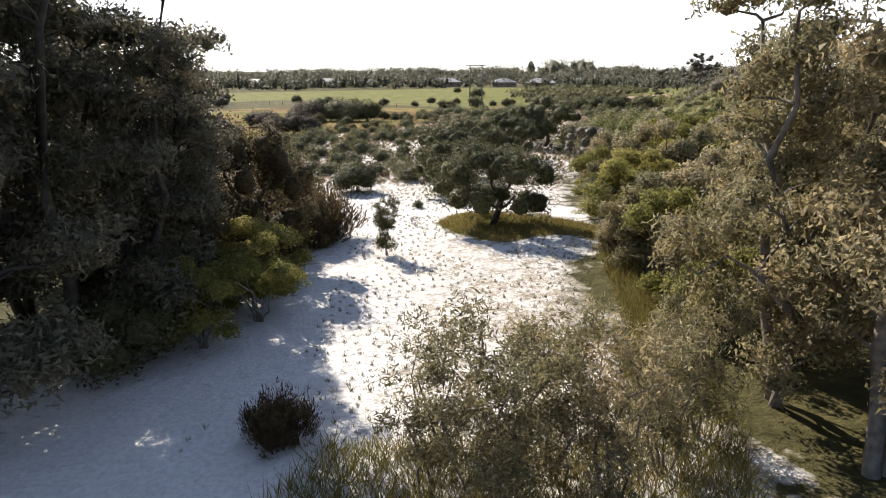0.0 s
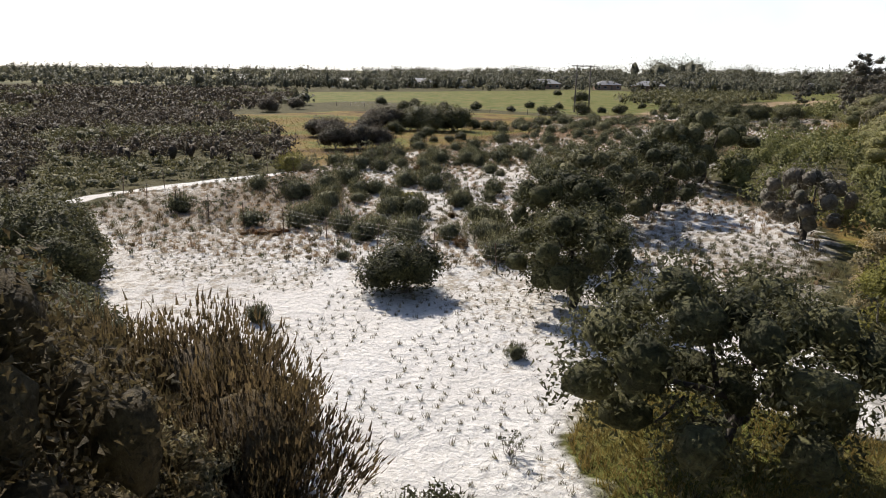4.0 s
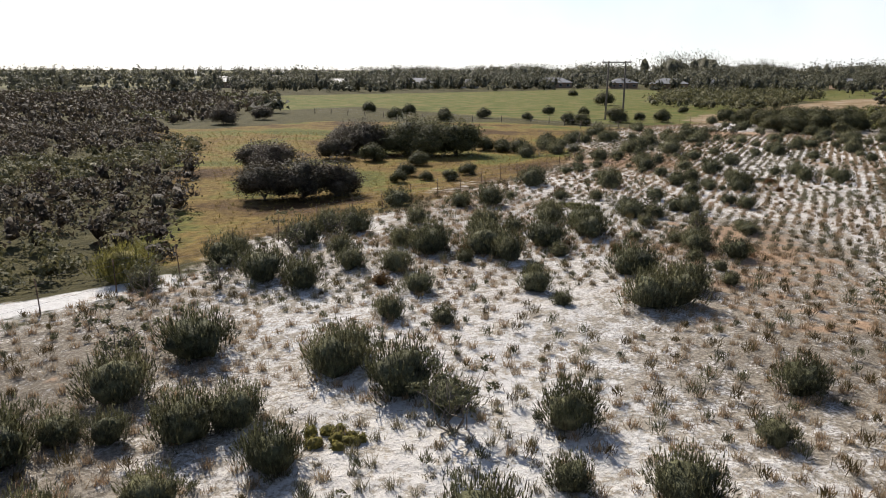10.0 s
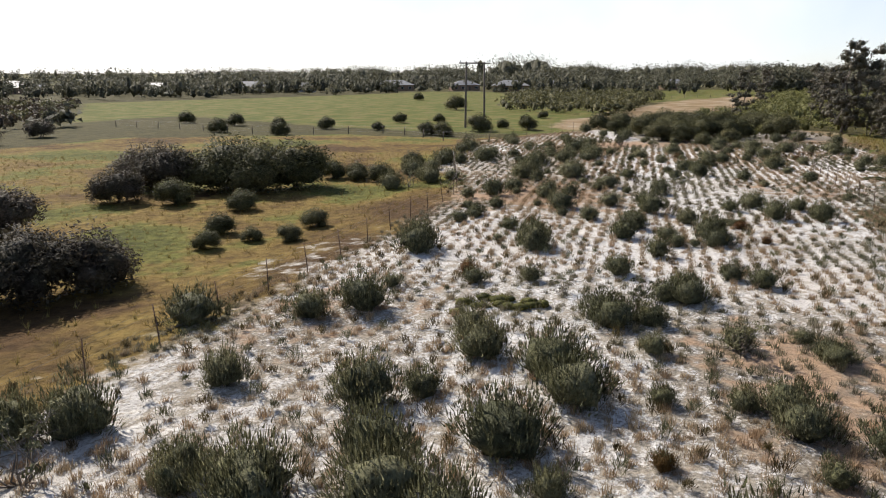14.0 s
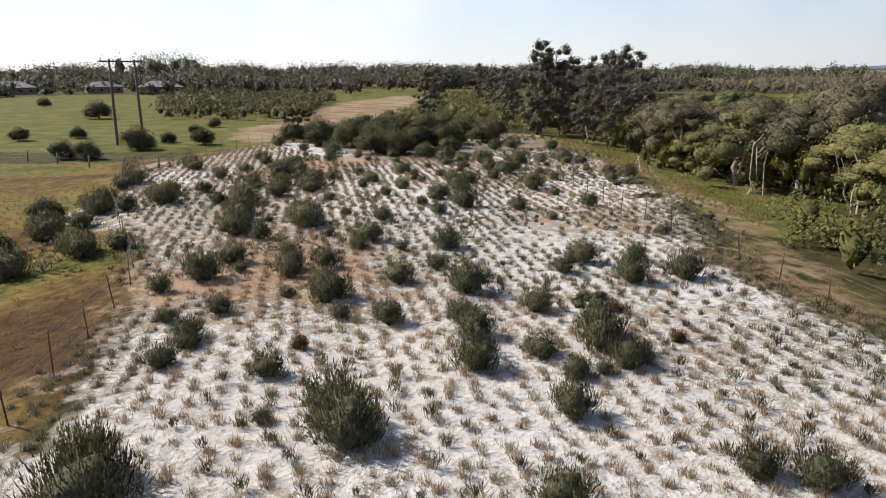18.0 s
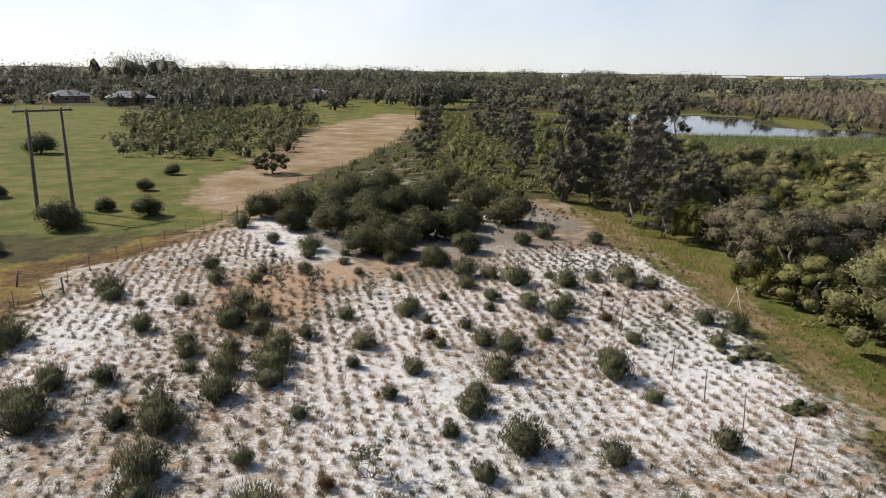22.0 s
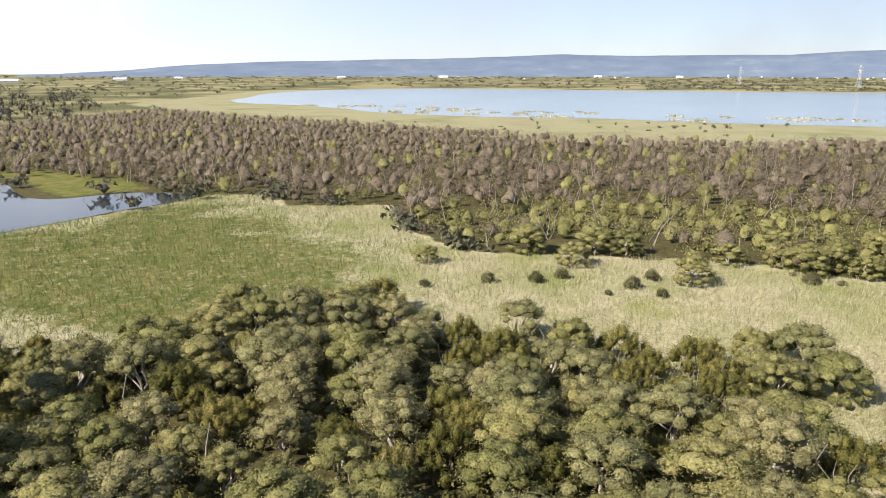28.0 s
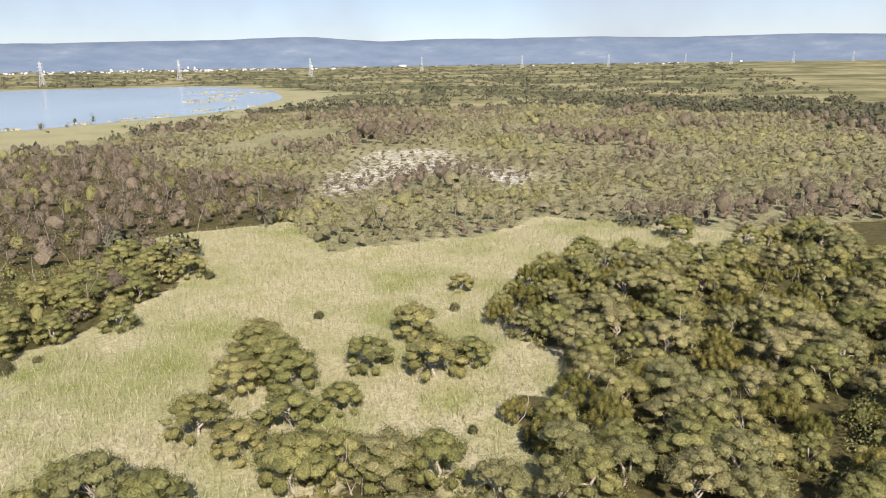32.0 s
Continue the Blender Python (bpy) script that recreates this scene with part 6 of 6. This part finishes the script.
# ---- steel pylons on the plain ----
def pylon_parts():
    legs = []
    for sx, sy in ((-1, -1), (1, -1), (1, 1), (-1, 1)):
        legs.append([(sx * 4.2, sy * 4.2, -1, 0.4), (sx * 1.7, sy * 1.7, 24, 0.32), (sx * 0.9, sy * 0.9, 44, 0.25)])
    braces = []
    zs = [0, 8, 15, 21, 26, 31, 36, 41]
    half = lambda z: 4.2 - 2.5 * z / 24 if z < 24 else 1.7 - 0.8 * (z - 24) / 20
    for z0, z1 in zip(zs, zs[1:]):
        a, b = half(z0), half(z1)
        for s in (-1, 1):
            braces += [[(-a, s * a, z0, 0.2), (b, s * b, z1, 0.2)], [(a, s * a, z0, 0.2), (-b, s * b, z1, 0.2)], [(s * a, -a, z0, 0.2), (s * b, b, z1, 0.2)], [(s * a, a, z0, 0.2), (s * b, -b, z1, 0.2)]]
    arms = [[[(-w, 0, z, 0.18), (0, 0, z + 0.8, 0.35), (w, 0, z, 0.18)], [(-w, 0, z, 0.15), (0, 0, z + 2.4, 0.25), (w, 0, z, 0.15)]] for z, w in ((27, 7.5), (33, 6.5), (39, 5.5))]
    out = [("leg", limb_mesh("leg", [p], 4)) for p in legs] + [("lattice", limb_mesh("lattice", braces, 3))] + [("crossarm", limb_mesh("crossarm", a, 4)) for a in arms]
    for _, me in out:
        me.materials.append(GALVANISED)
    return out


PYLON = pylon_parts()
for dx, dy, d in [(0.756, -0.654, 1480), (0.645, -0.765, 1700), (0.508, -0.861, 1800), (0.373, -0.928, 2200), (0.243, -0.97, 2450), (0.13, -0.991, 2550), (0.033, -0.999, 3200), (-0.022, -0.999, 2950), (-0.093, -0.995, 3050), (-0.157, -0.987, 3500), (0.86, -0.51, 1600), (0.92, -0.39, 1900)]:
    root = new("pylon")
    x, y = 48 + dx * d, 130 + dy * d
    root.matrix_basis = pose(x, y, float(land_height(x, y)), 0, 0, math.degrees(math.atan2(dy, dx)) + 60)
    for pn, me in PYLON:
        part(pn, me, GALVANISED, root)
    tagged(root, "far pale steel lattice power pylon on the plain", "pylon", "pylons")


# ---- houses ----
def box_mesh(name, x0, x1, y0, y1, z0, z1):
    v = [(x, y, z) for z in (z0, z1) for x, y in ((x0, y0), (x1, y0), (x1, y1), (x0, y1))]
    return mesh_from(name, v, [(3, 2, 1, 0), (4, 5, 6, 7), (0, 1, 5, 4), (1, 2, 6, 5), (2, 3, 7, 6), (3, 0, 4, 7)])


def house(x, y, long, deep, high, turn, wall, roof, label, hip=True):
    root = new("house")
    root.matrix_basis = pose(x, y, float(land_height(x, y)), 0, 0, turn)
    a, b = long / 2, deep / 2
    part("wall", box_mesh("wall", -a, a, -b, b, -0.3, high), wall, root)
    o, k, top = 0.7, (b if hip else -0.0), high + deep * 0.24
    v = [(-a - o, -b - o, high - 0.05), (a + o, -b - o, high - 0.05), (a + o, b + o, high - 0.05), (-a - o, b + o, high - 0.05), (-a - o + k * 1.2, 0, top), (a + o - k * 1.2, 0, top)]
    part("roof", mesh_from("roof", v, [(0, 1, 5, 4), (2, 3, 4, 5), (1, 2, 5), (3, 0, 4), (3, 2, 1, 0)]), roof, root)
    n = max(2, min(5, int(long / 3.5))) if hip else 1
    for i in range(n):
        cx = -a + long * (i + 0.5) / n
        for s in (-1, 1):
            if i == n // 2 and s < 0:
                part("door", box_mesh("door", cx - 0.45, cx + 0.45, s * b - 0.04, s * b + 0.04, 0, 2.1), POLE_WOOD, root)
            else:
                w = part("window", box_mesh("window", cx - 0.8, cx + 0.8, s * b - 0.03, s * b + 0.05, 0.9, 2.1), WHITE_WALL, root)
                part("pane", box_mesh("pane", cx - 0.7, cx + 0.7, s * b - 0.07, s * b + 0.07, 1.0, 2.0), GLASS_DARK, w)
    return tagged(root, label, "house")


for x, y, l, d, h, t, w, r, text in [
        (-168, 419, 22, 12, 3.0, 10, BRICK_WALL, ROOF_GREY, "low brick house with grey hipped roof among trees"), (-101, 399, 15, 9, 2.8, -15, WHITE_WALL, ROOF_GREY, "white farm shed with grey sheet roof"),
        (-64, 418, 18, 10, 2.8, 5, BRICK_WALL, ROOF_GREY, "brown brick farmhouse behind the paddock"), (-40, 428, 9, 7, 2.8, 20, WHITE_WALL, ROOF_GREY, "small white shed behind the paddock"),
        (4, 442, 19, 10, 2.9, 0, BRICK_WALL, ROOF_GREY, "low brown house with grey roof behind the paddock"), (39, 437, 14, 9, 2.8, 8, BRICK_WALL, ROOF_GREY, "brown house with grey roof behind the paddock"),
        (58, 411, 17, 10, 2.9, -10, BRICK_WALL, ROOF_GREY, "brick house among tall gums"), (84, 428, 20, 9, 3.0, 12, WHITE_WALL, ROOF_GREY, "long pale shed beside the meadow"), (235, 442, 16, 9, 3.0, 30, WHITE_WALL, ROOF_GREY, "pale house at the meadow end"), (150, 440, 14, 9, 3.0, 0, BRICK_WALL, ROOF_GREY, "brick house behind meadow trees")]:
    house(x, y, l, d, h, t, w, r, text)

shed_rng = np.random.RandomState(77)
for ang, dist, long in [(47, 1500, 120), (38, 1550, 90), (35, 1800, 200), (31, 1700, 150), (24, 1900, 110), (8, 2300, 90), (0, 2500, 120), (-12, 2600, 100), (-18, 2550, 80), (20, 2100, 80), (112, 900, 60), (118, 1050, 80), (-62, 2800, 120), (-66, 2600, 90), (-57, 3000, 140), (-72, 3000, 100)]:
    a = radians(ang)
    house(20 + math.cos(a) * dist * 1.35, 100 + math.sin(a) * dist * 1.35, long * 0.35, 22, 4.0, ang + 90 + shed_rng.uniform(-10, 10), WHITE_WALL, ROOF_PALE, "distant white industrial shed with flat pale roof", False)

town_rng, town = np.random.RandomState(78), []
for k in range(190):
    az = radians(town_rng.choice([town_rng.normal(-140, 7), town_rng.normal(-127, 8), town_rng.uniform(-185, -85), town_rng.normal(-140, 5)]))
    d = town_rng.uniform(3000, 3750)
    x, y = 48 - math.sin(az) * d, 130 + math.cos(az) * d
    z = float(land_height(x, y)) + max(0.0, (d - 3690) * 0.2)
    s, h = town_rng.uniform(2.0, 4.5), town_rng.uniform(2.2, 3.4)
    v = [(x + i * s, y + j * s * 0.7, z + q) for q in (-12, h) for i, j in ((-1, -1), (1, -1), (1, 1), (-1, 1))]
    v += [(x - s * 0.6, y, z + h * 1.4), (x + s * 0.6, y, z + h * 1.4)]
    town.append((np.array(v), [(0, 1, 5, 4), (1, 2, 6, 5), (2, 3, 7, 6), (3, 0, 4, 7), (4, 5, 9, 8), (6, 7, 8, 9), (5, 6, 9), (7, 4, 8)]))
stuff("far_town", town, ROOF_PALE, "scattered white houses of a far town below the hills", "houses")

# ---- hills on the skyline: bearing, height in degrees ----
HILLS = [(-60, -0.3), (-66, 0.0), (-72, 0.5), (-78, 0.79), (-87, 0.94), (-100, 1.3), (-108, 1.2), (-116, 1.2), (-120, 1.42), (-129, 1.5), (-142, 1.72), (-150, 1.86), (-155, 1.48), (-162, 1.68), (-173, 1.5), (-185, 1.42), (-200, 1.1), (-230, 0.7), (-250, -0.2)]


def hill_mesh():
    az = np.arange(-60, -250, -0.4)
    el = np.interp(-az, [-h[0] for h in HILLS], [h[1] for h in HILLS])
    rows = []
    for k, (r, share) in enumerate([(3700, 0.0), (3900, 0.34), (4100, 0.66), (4300, 1.0), (4500, 0.6)]):
        x, y = 48 - np.sin(np.radians(az)) * r, 130 + np.cos(np.radians(az)) * r
        rough = np.array([noise.fractal((a * 0.12, k * 0.7, 2.0), 1.0, 2.0, 4) for a in az])
        base = land_height(x, y) - 6
        top = 34 + r * np.tan(np.radians(el)) + rough * (7 if share == 1 else 16)
        rows.append(np.stack([x, y, np.maximum(base, base + (top - base) * share) if share else base], 1))
    n = len(az)
    i = np.arange(5 * n).reshape(5, n)
    f = np.stack([i[:-1, :-1], i[1:, :-1], i[1:, 1:], i[:-1, 1:]], -1).reshape(-1, 4)
    return mesh_from("backdrop_hills", np.concatenate(rows), f, True)


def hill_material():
    n = Nodes("haze_blue_wooded_hills")
    # distance haze is painted into the base colour as blue
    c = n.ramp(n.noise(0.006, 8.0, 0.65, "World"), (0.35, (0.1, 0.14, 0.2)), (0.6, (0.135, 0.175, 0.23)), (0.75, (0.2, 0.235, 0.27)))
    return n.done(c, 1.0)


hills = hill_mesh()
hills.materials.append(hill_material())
tagged(new("backdrop_hills", hills), "long low wooded hills painted haze-blue on the skyline", "hills", kind="structure")

# ---- small things on the ridge ----
tripod = new("white_tripod")
tripod.location = (41.2, 131.4, float(land_height(41.2, 131.4)))
for a in (0.3, 2.4, 4.4):
    part("leg", tube("leg", [(math.cos(a) * 0.5, math.sin(a) * 0.5, -0.05), (math.cos(a) * 0.05, math.sin(a) * 0.05, 1.0), (-math.cos(a) * 0.15, -math.sin(a) * 0.15, 1.25)], 0.02, 6), WHITE_WALL, tripod)
part("strut", tube("strut", [(-0.33, 0.13, 0.33), (0.36, -0.07, 0.41)], 0.014, 6), WHITE_WALL, tripod)
tagged(tripod, "white pipe tripod standing in grass at the wood's edge", "tripod")


def mat_plant(x, y, w, leaf, label, name="creeping_plant"):
    """A low spreading mat of small leaves."""
    rng = np.random.RandomState(int(x * 10) + 900)
    lobes = [(rng.normal(0, w * 0.28), rng.normal(0, w * 0.2), 0.06, w * rng.uniform(0.12, 0.22), w * rng.uniform(0.1, 0.18), rng.uniform(0.1, 0.2)) for _ in range(14)]
    root = new(name)
    root.location = (x, y, float(land_height(x, y)))
    part("foliage", crown_mesh("foliage", rng, lobes, 900, 0.1, 0.045, core=0.8, spread=0.2), leaf, root)
    return tagged(root, label, "plant")


for x, y, w in [(28, 115, 1.7), (12.2, 107.2, 1.5), (31, 121.3, 2.0), (34.8, 126.2, 2.4)]:
    mat_plant(x, y, w, LEAF_DARK, "dark creeping plant mat on pale sand")
mat_plant(-2, 95, 2.2, LEAF_YELLOW, "yellow-green low spreading shrub on sand")
mat_plant(-8.5, 66.5, 1.2, LEAF_YELLOW, "small yellow-green spreading plant on sand")
mat_plant(-13.5, 54.5, 1.5, LEAF_RUST, "brown dead creeping plant on sand")
